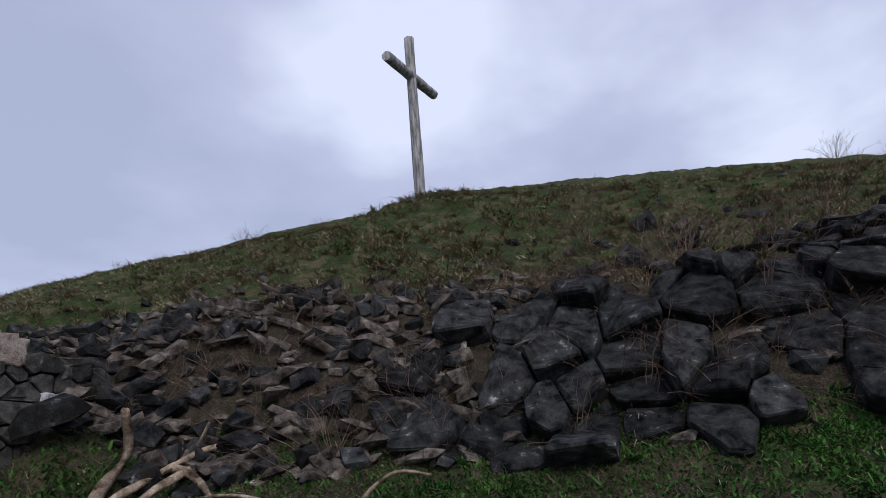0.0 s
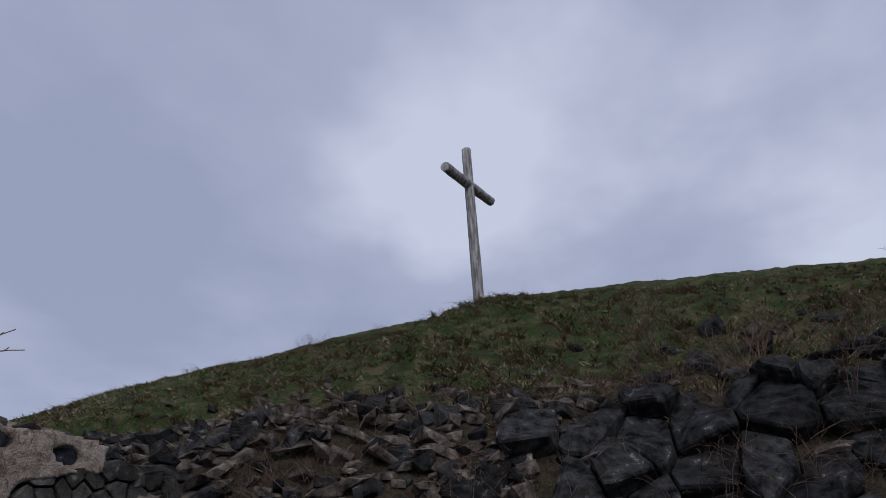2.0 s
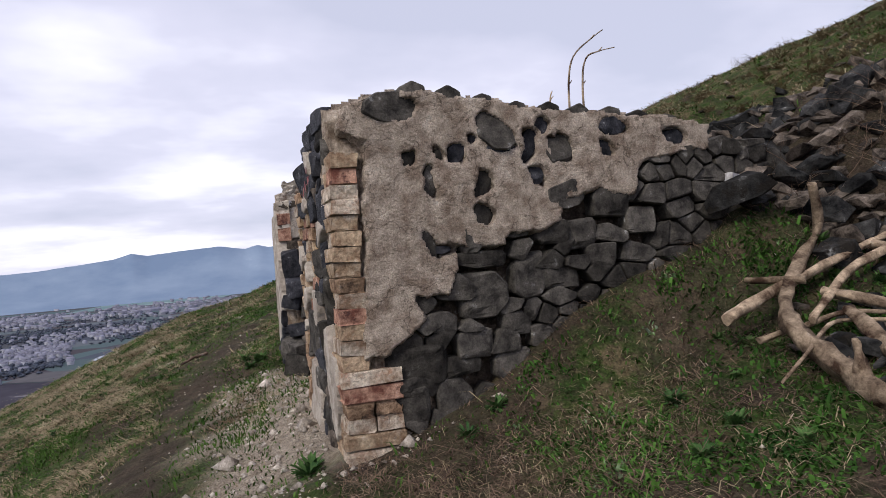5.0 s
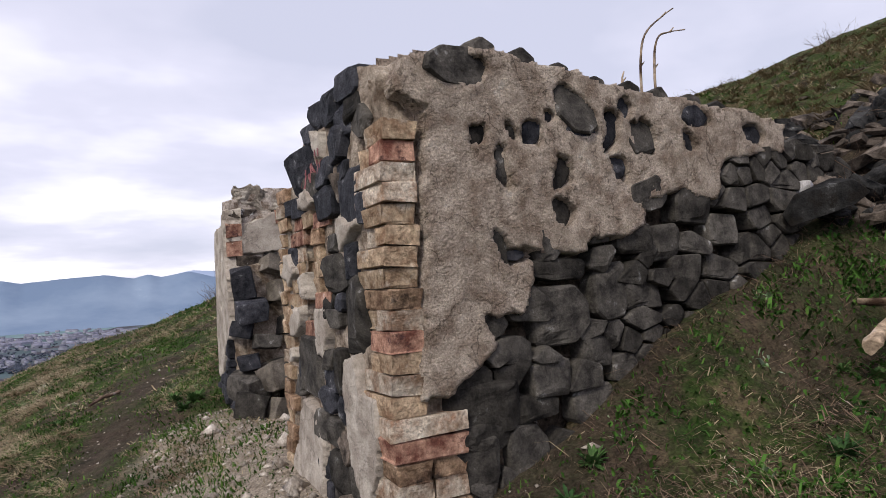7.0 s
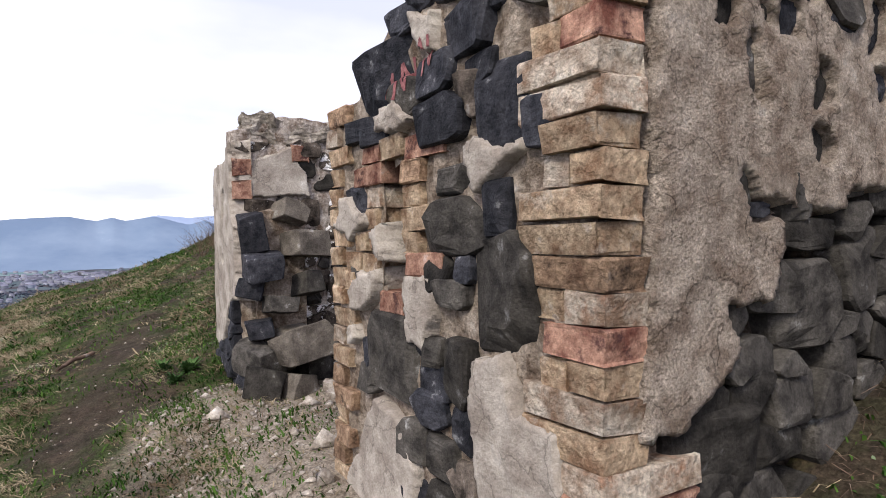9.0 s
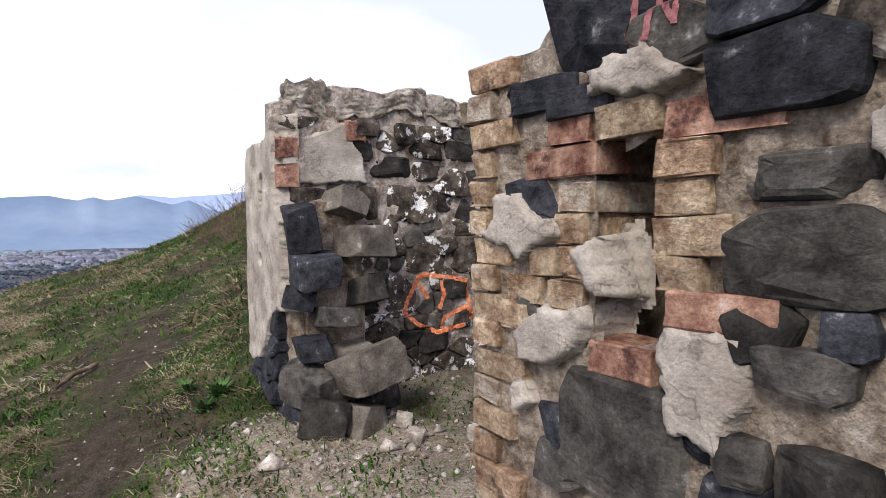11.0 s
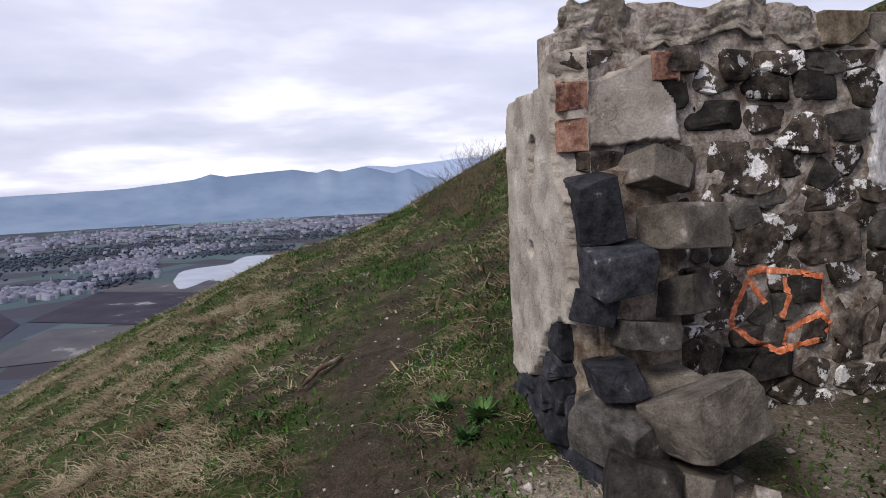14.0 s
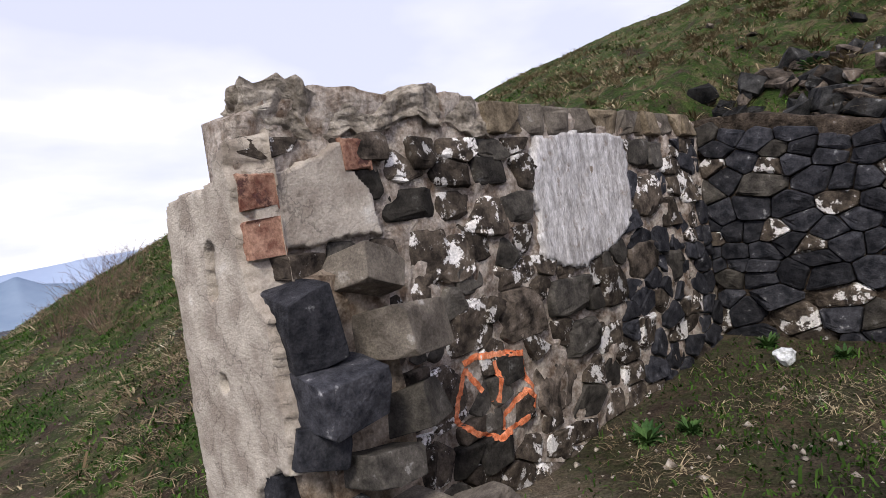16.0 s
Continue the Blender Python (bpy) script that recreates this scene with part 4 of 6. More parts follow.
# lump of concrete along the top of its end
bm = bmesh.new()
bmesh.ops.create_cube(bm, size=1.0)
bmesh.ops.subdivide_edges(bm, edges=bm.edges[:], cuts=30, use_grid_fill=True)
for v in bm.verts:
    q = v.co.copy()
    out_ = Vector((q.x ** 3 * 4, q.y ** 3 * 4, q.z ** 3 * 4))
    v.co = Vector((q.x * 0.24, q.y * 1.3, q.z * 0.2)) - out_ * 0.04
    r_ = v.co * 1.0
    v.co += Vector((1, 0.6, 1)) * (0.05 * noise.noise(r_ * 6.0) + 0.03 * noise.noise(r_ * 17.0)) + q * 0.03 * noise.noise(r_ * 40.0) + q * 0.07 * noise.noise(r_ * 9.0 + Vector((5, 1, 2)))
    v.co += Vector((-7.69, 1.24, 2.225 + 0.03 * math.sin(q.y * 9)))
cap = part("concrete_cap", bm, M_CONCRETE, wall_west, "rough lumpy concrete on the broken wall top")
# plastered end of the cross wall
P = Face((-7.55, 0.5, 0), (-1, 0, 0), (0, -1, 0))
wall_end = empty("wall_end", "plastered end of the cross wall with a hole", "wall", kind="structure")
core("wall_core", P, -0.08, 0.06, lambda u: 1.46, lambda u: 0.1, 0.13, wall_end, M_MORTAR, front=-0.03, step=0.035)
core("wall_core", P, 0.06, 0.66, lambda u: 2.06 if u < 0.16 else 1.96 - 0.03 * (u > 0.4), lambda u: 0.1, 0.3, wall_end, M_MORTAR, front=-0.03)
P_PL = [[(0.03, 1.62), (0.03, 2.1), (0.16, 2.08), (0.17, 1.99), (0.68, 1.96), (0.70, 0.95), (0.69, 0.52), (0.45, 0.5), (0.3, 0.62), (0.12, 0.85), (0.02, 0.9), (-0.1, 0.9), (-0.1, 1.46), (0.0, 1.56)]]
plaster("plaster", P, P_PL, [(0.29, 1.66, 0.035, 0.11, 0.1), (0.34, 1.21, 0.04, 0.04, 0)], wall_end, M_GREYPLASTER, thick=0.03, res=0.012, rough=0.0025, label="smooth grey-beige plaster with a hole", seed=9.0)
for c, poly in cells(-0.02, 0.7, 0.08, 0.9, 0.2, rw):
    if covered(P_PL, [], *c) < 0.05:
        lay_stone(P, c, poly, rw, wall_end, M_BLUE, proud=0.05)
lay_brick(P, "bat", 0.42, 1.5, 0.025, wall_end, rw)
# toothing stones where the front wall broke away, and the fallen block
def hull(rng, sx, sy, sz, count=16):
    """A broken block: a skewed box with its corners knocked off."""
    b = bmesh.new()
    for cx in (-1, 1):
        for cy in (-1, 1):
            for cz in (-1, 1):
                c = [cx * rng.uniform(0.82, 1.08), cy * rng.uniform(0.82, 1.08), cz * rng.uniform(0.82, 1.08)]
                for k in range(3):
                    q = list(c)
                    q[k] *= 1 - rng.choice((0.08, 0.15, 0.3, 0.6, 0.9)) * (0.7 if count > 15 else 1.0)
                    b.verts.new((q[0] * sx, q[1] * sy, q[2] * sz))
    r_ = bmesh.ops.convex_hull(b, input=b.verts)
    bmesh.ops.delete(b, geom=[g_ for g_ in r_["geom_interior"] if isinstance(g_, bmesh.types.BMVert)], context="VERTS")
    bmesh.ops.dissolve_limit(b, angle_limit=0.12, verts=b.verts, edges=b.edges)
    bmesh.ops.bevel(b, geom=b.edges[:], offset=min(sx, sy, sz) * 0.035, segments=1, affect="EDGES")
    return b
def shard(rng, sx, sy, sz):
    """A flat splinter of rock with sharp uneven corners."""
    b = bmesh.new()
    for cx in (-1, 1):
        for cy in (-1, 1):
            for cz in (-1, 1):
                b.verts.new((cx * sx * rng.uniform(0.35, 1.1), cy * sy * rng.uniform(0.35, 1.1), cz * sz * rng.uniform(0.5, 1.05)))
    for _ in range(4):
        a = rng.uniform(0, 6.3)
        b.verts.new((math.cos(a) * sx * rng.uniform(0.9, 1.3), math.sin(a) * sy * rng.uniform(0.9, 1.3), sz * rng.uniform(-0.6, 0.6)))
    r_ = bmesh.ops.convex_hull(b, input=b.verts)
    bmesh.ops.delete(b, geom=[g_ for g_ in r_["geom_interior"] if isinstance(g_, bmesh.types.BMVert)], context="VERTS")
    bmesh.ops.bevel(b, geom=b.edges[:], offset=min(sx, sy, sz) * 0.03, segments=1, affect="EDGES")
    return b
rt = random.Random(8)
for (x, y, z, sx, sy, sz, mt) in ((-7.5, 0.62, 1.42, 0.16, 0.11, 0.14, M_BLUE), (-7.47, 0.9, 1.55, 0.15, 0.13, 0.07, M_BOULDER), (-7.44, 0.66, 1.17, 0.2, 0.15, 0.09, M_BLUE), (-7.42, 0.98, 1.32, 0.18, 0.16, 0.09, M_BOULDER), (-7.5, 0.6, 0.98, 0.15, 0.1, 0.07, M_BLUE),
        (-7.4, 0.78, 0.86, 0.2, 0.12, 0.06, M_BASALT), (-7.42, 1.0, 1.0, 0.14, 0.1, 0.08, M_BASALT), (-7.36, 0.62, 0.7, 0.2, 0.1, 0.06, M_BLUE), (-7.3, 0.86, 0.62, 0.2, 0.14, 0.06, M_BOULDER), (-7.25, 0.58, 0.5, 0.2, 0.12, 0.1, M_BASALT), (-7.15, 0.62, 0.33, 0.22, 0.14, 0.1, M_BASALT),
        (-7.05, 0.78, 0.30, 0.16, 0.12, 0.09, M_BOULDER), (-7.3, 0.98, 0.42, 0.16, 0.14, 0.12, M_BASALT), (-7.38, 0.55, 0.24, 0.18, 0.1, 0.14, M_BLUE)):
    b = hull(rt, sx * 0.92, sy * 0.95, sz * 1.08, 12)
    bmesh.ops.transform(b, matrix=pose(x, y, z, rt.uniform(-16, 16), rt.uniform(-16, 16), rt.uniform(-25, 25)), verts=b.verts)
    part("stone", b, mt, wall_west)
for (x, y, z, sx, sy, sz) in ((-7.5, 0.8, 0.85, 0.12, 0.2, 0.4), (-7.38, 0.8, 0.45, 0.2, 0.22, 0.22), (-7.52, 0.85, 1.35, 0.1, 0.2, 0.25)):
    b = hull(rt, sx * 0.98, sy * 0.95, sz * 0.9, 26)
    bmesh.ops.triangulate(b, faces=b.faces[:])
    bmesh.ops.subdivide_edges(b, edges=b.edges[:], cuts=2, use_grid_fill=True)
    for v in b.verts:
        v.co *= 1 + 0.12 * noise.noise(v.co * 12.0) + 0.06 * noise.noise(v.co * 34.0)
    bmesh.ops.transform(b, matrix=pose(x - 0.05, y, z), verts=b.verts)
    part("mortar_lump", b, M_MORTAR, wall_west, "orange-brown crumbling mortar")
b = hull(rt, 0.145, 0.2, 0.125, 12)
bmesh.ops.triangulate(b, faces=b.faces[:])
bmesh.ops.subdivide_edges(b, edges=b.edges[:], cuts=3, use_grid_fill=True)
for v in b.verts:
    v.co *= 1 + 0.05 * noise.noise(v.co * 9.0) + 0.03 * noise.noise(v.co * 26.0)
me = bpy.data.meshes.new("boulder"); b.to_mesh(me); b.free(); me.materials.append(M_BOULDER)
ob = tagged(new("boulder", me), "large angular brown boulder lying at the broken wall", "boulder")
ob.matrix_world = pose(-7.06, 0.88, 0.6, 10, -14, 12)

# -- the back wall of the room --
B = Face((-7.6, 4.32, 0), (1, 0, 0), (0, -1, 0))
wall_back = empty("wall_back", "dark basalt back wall below the slope", "wall", kind="structure")
core("wall_core", B, -0.1, 3.7, lambda u: float(np.interp(u, [0, 0.4, 1.2, 3.7], [2.26, 2.22, 1.98, 1.9])) + 0.04 * noise.noise(Vector((u * 4, 2, 2))), lambda u: 0.3, 0.4, wall_back, M_DARKMORTAR, front=-0.02, amp=1.3, step=0.035)
rb = random.Random(52)
for c, poly in cells(0.0, 2.6, 0.45, 2.26, 0.27, rb, flat=0.5):
    if c[1] > float(np.interp(c[0], [0, 0.4, 1.2, 3.7], [2.22, 2.18, 1.94, 1.86])):
        continue
    lay_stone(B, c, poly, rb, wall_back, M_LIMED if rb.random() < 0.22 else M_BLUE if rb.random() < 0.75 else M_BASALT, proud=0.045, joint=0.005)

# ---- rock outcrop on the slope ----
rr = random.Random(77)
ROCKS = []
for i in range(14):
    b = shard(rr, rr.uniform(0.8, 1.2), rr.uniform(0.7, 1.0), rr.uniform(0.55, 0.95))
    me = bpy.data.meshes.new("rock"); b.to_mesh(me); b.free()
    ROCKS.append(me)
BROWN = [me.copy() for me in ROCKS]
for me in ROCKS: me.materials.append(M_ROCK)
for me in BROWN: me.materials.append(M_BROWNROCK)
outcrop = empty("rock_outcrop", "broken face of dark basalt blocks in the grassy slope", "rock face", kind="structure")
def rock(x, y, s, brown, sink=0.35, parent=outcrop, lift=0.0):
    me = rr.choice(BROWN if brown else ROCKS)
    s = s * 0.78
    sc = (s * rr.uniform(0.8, 1.3), s * rr.uniform(0.7, 1.0), s * rr.uniform(0.6, 0.95) * (0.6 if brown else 1))
    m = Matrix.LocRotScale((x, y, hz(x, y) + sc[2] * (1 - 2 * sink) * 0.5 + lift), Euler((rr.uniform(-0.6, 0.6), rr.uniform(-0.55, 0.55), rr.uniform(0, 6.3))), sc)
    return child("rock", me, parent, "", m)
def face_y(x):
    return float(np.interp(x, [-4.9, -4.3, -4.15, -3.3, -0.8, 3.0], [4.7, 4.6, 3.75, 4.15, 5.2, 5.1]))
class Slope:
    """The steep rocky band as a face: u along it, v up the slope, d out of it."""
    u, n = Vector((1, 0, 0)), Vector((0, -0.88, 0.47))

    def at(self, u, v, d=0.0):
        y = face_y(u) + v * 0.8
        return Vector((u, y, hz(u, y))) + self.n * d


SLOPE = Slope()
def rocky(x, v):
    """How far a place lies inside the bare rock, in metres."""
    low = np.interp(x, [-2.2, -1.4, -0.4, 0.2, 0.8, 4.5], [-0.6, -1.05, -1.15, -1.0, -0.75, -0.6])
    high = np.interp(x, [-2.2, -1.5, -0.9, 0.0, 0.5, 1.2, 4.5], [-0.4, 0.4, 0.75, 0.7, 1.15, 2.3, 3.6])
    return min(v - low, high - v) + 0.22 * noise.noise(Vector((x * 2.1, v * 2.1, 3)))
for c, poly in cells(-2.2, 4.4, -0.6, 1.7, 0.34, rr, flat=0.62):
    c, poly = (c[0], c[1] * 2.1), [(a, b * 2.1) for a, b in poly]
    if rocky(*c) > 0.05 and rr.random() < (0.96 if c[1] < 1.0 else 0.75):
        lay_stone(SLOPE, c, poly, rr, outcrop, M_ROCK, proud=0.26, deep=0.35, joint=0.012, name="rock", lean=(-0.8, -0.15))
for i in range(110):
    x, v = rr.uniform(-2.2, 4.0), rr.uniform(-1.2, 2.4)
    if -0.35 < rocky(x, v):
        rock(x, face_y(x) + v * 0.8, rr.uniform(0.05, 0.15), rr.random() < 0.3, sink=0.3)
# broken blocks in the grass above
for (x, y, s) in ((-0.9, 7.7, 0.15), (-0.55, 8.1, 0.19), (-0.25, 7.6, 0.14), (0.0, 8.9, 0.28), (0.4, 8.7, 0.24), (-0.85, 7.05, 0.2), (0.75, 8.4, 0.2), (1.3, 8.6, 0.24)):
    rock(x, y, s, rr.random() < 0.4, sink=0.25)
scree = empty("scree", "loose brown broken stones spilling down the slope", "scree", kind="structure")
for i in range(440):
    x = rr.uniform(-4.25, -1.0)
    rock(x, face_y(x) + rr.uniform(-0.8, 0.85), rr.uniform(0.06, 0.2) if x > -3.6 else rr.uniform(0.1, 0.2), rr.random() < 0.75, sink=0.3, parent=scree)
for i in range(22):
    rock(rr.uniform(-4.15, -3.55), rr.uniform(2.95, 3.9), rr.uniform(0.12, 0.2), rr.random() < 0.4, sink=0.2, parent=scree, lift=rr.uniform(0, 0.25))
scree_top = empty("scree_above_wall", "loose stones on the bank above the back wall", "scree", kind="structure")
for i in range(170):
    x = rr.uniform(-7.9, -4.6)
    rock(x, 4.66 + abs(rr.gauss(0, 0.5)), rr.uniform(0.07, 0.2), rr.random() < 0.6, sink=0.12, parent=scree_top)
for i in range(70):
    rock(rr.uniform(-9, 4), rr.uniform(5.8, 11), rr.uniform(0.04, 0.12), rr.random() < 0.5, parent=scree_top)
for (x, y, s) in ((-0.2, 6.9, 0.3), (0.35, 7.1, 0.26), (-1.0, 6.4, 0.2), (-0.75, 6.6, 0.22), (-3.4, 5.75, 0.16), (-3.15, 5.6, 0.2), (-2.75, 6.05, 0.14), (-1.9, 7.2, 0.12)):
    rock(x, y, s, False)
state = rr.getstate()
slope_rocks = empty("slope_rocks", "dark and brown blocks half sunk in the grassy slope", "rocks", kind="structure")
for i in range(45):
    x = rr.uniform(-3.9, 0.2)
    rock(x, face_y(x) + 0.85 + abs(rr.gauss(0, 0.4)), rr.uniform(0.06, 0.2), rr.random() < 0.65, sink=0.25, parent=slope_rocks)
for i in range(60):
    x = rr.uniform(-5.6, -3.0)
    rock(x, rr.uniform(4.5, 5.9), rr.uniform(0.06, 0.18), rr.random() < 0.8, sink=0.25, parent=slope_rocks)
rr.setstate(state)

# ---- timber cross on the crest ----
def tube(pts, radii, sides=9, rough=0.0, seed=0.0, closed=True):
    """A tapered round limb along smooth points, in one bmesh."""
    P_ = [Vector(p) for p in pts]
    fine, fr = [], []
    for i in range(len(P_) - 1):
        p0, p1, p2, p3 = P_[max(i - 1, 0)], P_[i], P_[i + 1], P_[min(i + 2, len(P_) - 1)]
        for k in range(5):
            t = k / 5
            fine.append(0.5 * ((2 * p1) + (p2 - p0) * t + (2 * p0 - 5 * p1 + 4 * p2 - p3) * t * t + (3 * p1 - p0 - 3 * p2 + p3) * t ** 3))
            fr.append(radii[i] + (radii[i + 1] - radii[i]) * t)
    fine.append(P_[-1]); fr.append(radii[-1])
    b = bmesh.new()
    rings = []
    side = None
    for i, (p, r) in enumerate(zip(fine, fr)):
        d = (fine[min(i + 1, len(fine) - 1)] - fine[max(i - 1, 0)]).normalized()
        if side is None:
            side = d.orthogonal().normalized()
        side = (side - d * side.dot(d)).normalized()
        up = d.cross(side)
        ring = []
        for k in range(sides):
            a = 2 * math.pi * k / sides
            dr = (side * math.cos(a) + up * math.sin(a))
            q = p + dr * r
            ring.append(b.verts.new(q + dr * r * rough * noise.noise(Vector((k * 1.7, i * 0.45, seed)) )))
        rings.append(ring)
    for i in range(len(rings) - 1):
        for k in range(sides):
            b.faces.new((rings[i][k], rings[i][(k + 1) % sides], rings[i + 1][(k + 1) % sides], rings[i + 1][k]))
    b.faces.new(rings[0][::-1]); b.faces.new(rings[-1])
    for f_ in b.faces:
        f_.smooth = len(f_.verts) == 4
    return b


cross = empty("timber_cross", "tall weathered grey log cross on the hilltop", "cross", (-6.74, 18.48, 7.4))
inv = Matrix.Translation((6.74, -18.48, -7.4))
def timber(name, pts, r):
    b = tube(pts, r, 16, 0.12, 3.0)
    bmesh.ops.transform(b, matrix=inv, verts=b.verts)
    return part(name, b, M_LOG, cross)
timber("post", [(-6.74, 18.48, 6.6), (-6.74, 18.48, 9), (-6.74, 18.48, 11.5), (-6.74, 18.48, 14.0)], [0.19, 0.18, 0.175, 0.17])
timber("crossbar", [(-6.74 - 0.23, 18.48 - 1.6, 12.52), (-6.74, 18.48, 12.52), (-6.74 + 0.23, 18.48 + 1.6, 12.52)], [0.17, 0.175, 0.17])

# ---- pile of bleached branches on a heap of stones ----
rp = random.Random(5)
pile = empty("branch_pile", "heap of bleached bare branches on the grass", "branches", (-2.3, 2.9, 0.8))
inv_p = Matrix.Translation((2.3, -2.9, -0.8))
BOUGHS = {
    "trunk": ([(-3.26, 3.30, 1.63), (-3.33, 3.40, 1.35), (-3.17, 3.02, 1.15), (-2.93, 2.67, 0.99), (-2.72, 2.49, 0.89), (-2.47, 2.42, 0.78), (-2.22, 2.36, 0.70), (-1.92, 2.30, 0.66), (-1.60, 2.23, 0.64)], 0.03, 0.085),
    "stub": ([(-2.28, 2.36, 0.70), (-2.31, 2.37, 0.82), (-2.33, 2.38, 0.9)], 0.05, 0.012),
    "arching": ([(-3.01, 2.36, 0.93), (-3.08, 2.70, 1.02), (-3.12, 3.16, 1.14), (-3.13, 3.56, 1.25), (-3.00, 3.77, 1.34), (-2.73, 3.94, 1.34), (-2.57, 3.90, 1.20)], 0.045, 0.014),
    "a": ([(-3.14, 3.58, 1.26), (-2.89, 3.53, 1.17), (-2.60, 3.33, 1.05)], 0.04, 0.025),
    "b": ([(-3.06, 3.72, 1.35), (-2.92, 3.67, 1.51)], 0.02, 0.01),
    "c": ([(-2.93, 2.93, 1.03), (-2.71, 3.00, 0.98), (-2.42, 3.03, 0.91)], 0.04, 0.03),
    "d": ([(-3.26, 2.74, 1.10), (-3.0, 2.9, 1.09)], 0.02, 0.03),
    "loop": ([(-2.26, 2.53, 0.73), (-2.33, 2.82, 0.84), (-2.36, 3.18, 0.94), (-2.32, 3.39, 1.00), (-2.24, 3.22, 0.93), (-2.26, 3.0, 0.86)], 0.045, 0.03),
    "e": ([(-2.73, 2.86, 0.95), (-2.55, 2.76, 0.88), (-2.34, 2.63, 0.79)], 0.04, 0.055),
    "f": ([(-2.22, 3.17, 0.91), (-1.95, 3.24, 0.88), (-1.74, 3.17, 0.83), (-1.60, 3.16, 0.81)], 0.03, 0.055),
    "g": ([(-2.30, 2.50, 0.73), (-2.12, 2.67, 0.74), (-1.87, 2.87, 0.75), (-1.66, 3.03, 0.77), (-1.60, 3.20, 0.82), (-1.61, 3.49, 0.90)], 0.03, 0.05),
    "h": ([(-2.15, 2.62, 0.73), (-1.87, 2.72, 0.70), (-1.61, 2.91, 0.72), (-1.42, 2.94, 0.71)], 0.05, 0.03),
    "i": ([(-1.38, 3.07, 0.80), (-1.24, 2.71, 0.66)], 0.06, 0.055),
    "j": ([(-1.24, 2.76, 0.64), (-1.21, 2.94, 0.69), (-1.25, 3.28, 0.85), (-1.18, 3.46, 0.95)], 0.045, 0.03),
    "k": ([(-2.77, 2.66, 0.91), (-2.88, 2.93, 1.02), (-2.99, 3.24, 1.13), (-3.02, 3.59, 1.23)], 0.025, 0.035),
    "l": ([(-1.82, 2.70, 0.68), (-1.62, 2.54, 0.61)], 0.05, 0.035),
}
for key, (pts, r0, r1) in BOUGHS.items():
    n_ = len(pts)
    b = tube(pts, [0.74 * (r0 + (r1 - r0) * i / (n_ - 1)) for i in range(n_)], 10, 0.8, len(key) + pts[0][0])
    bmesh.ops.transform(b, matrix=inv_p, verts=b.verts)
    part("branch", b, M_BARK, pile)
for k in range(9):
    x, y = rp.gauss(-2.1, 0.45), rp.gauss(2.85, 0.3)
    a, L = rp.uniform(0, 6.3), rp.uniform(0.25, 0.55)
    pts = []
    for t in (-1, -0.3, 0.4, 1):
        px_, py_ = x + math.cos(a) * L * t + rp.uniform(-0.05, 0.05), y + math.sin(a) * L * t * 0.7 + rp.uniform(-0.05, 0.05)
        pts.append((px_, py_, hz(px_, py_) + 0.06 + 0.06 * (1 - t * t) + rp.uniform(0, 0.05)))
    r0 = rp.uniform(0.01, 0.026)
    b = tube(pts, [r0 * 1.2, r0, r0 * 0.9, r0 * 0.6], 8, 0.5, k)
    bmesh.ops.transform(b, matrix=inv_p, verts=b.verts)
    part("branch", b, M_BARK, pile)
heap = empty("stone_heap", "loose dark stones heaped under the branches", "stones", (-2.2, 2.9, 0.7))
for i in range(95):
    x, y = rp.gauss(-2.15, 0.42), rp.gauss(2.95, 0.28)
    ob = rock(x, y, rp.uniform(0.04, 0.12), rp.random() < 0.25, sink=0.25, parent=None, lift=max(0, 0.09 - 0.14 * math.hypot((x + 2.15) / 1.4, y - 2.95)))
    ob.parent = heap
    ob.matrix_parent_inverse = Matrix.Translation((2.2, -2.9, -0.7))
    ob.name = "stone"

# ---- single finds ----
def lone(name, label, category, me, m):
    ob = tagged(new(name, me), label, category)
    ob.matrix_world = m
    return ob
b = tube([(-9.75, -0.42, 0), (-9.5, -0.6, 0.03), (-9.25, -0.72, 0.02)], [0.017, 0.02, 0.012], 8, 0.6, 2.0)
for v in b.verts: v.co.z += hz(v.co.x, v.co.y) + 0.025
me = bpy.data.meshes.new("fallen_stick"); b.to_mesh(me); b.free(); me.materials.append(M_TWIG)
tagged(new("fallen_stick", me), "dead brown stick lying beside the path", "stick")
b = bmesh.new(); bmesh.ops.create_icosphere(b, subdivisions=3, radius=0.068)
for v in b.verts:
    v.co *= 1 + 0.5 * noise.noise(v.co * 22) ; v.co.z *= 0.8
me = bpy.data.meshes.new("plastic_bag"); b.to_mesh(me); b.free(); me.materials.append(M_BAG)
lone("plastic_bag", "crumpled white plastic bag lying in the grass", "bag", me, pose(-6.98, 3.78, hz(-6.98, 3.78) + 0.06))
b = hull(rt, 0.1, 0.075, 0.06, 34)
me = bpy.data.meshes.new("white_stone"); b.to_mesh(me); b.free(); me.materials.append(M_PALE)
for (x, y, r_) in ((-6.86, 0.98, 20), (-6.62, 0.92, 70), (-6.45, 1.2, 120)):
    lone("white_stone", "pale chalky stone lying on the rubble floor", "stone", me, Matrix.LocRotScale((x, y, hz(x, y) + 0.03), Euler((0.1, 0.2, r_)), (0.5, 0.5, 0.6)))
b = shard(rt, 0.075, 0.085, 0.085)
me = bpy.data.meshes.new("whitewashed_stone"); b.to_mesh(me); b.free(); me.materials.append(M_WHITE)
lone("whitewashed_stone", "whitewashed stone at the end of the wall", "stone", me, pose(-3.75, 3.13, 1.7, 5, 10, 20))

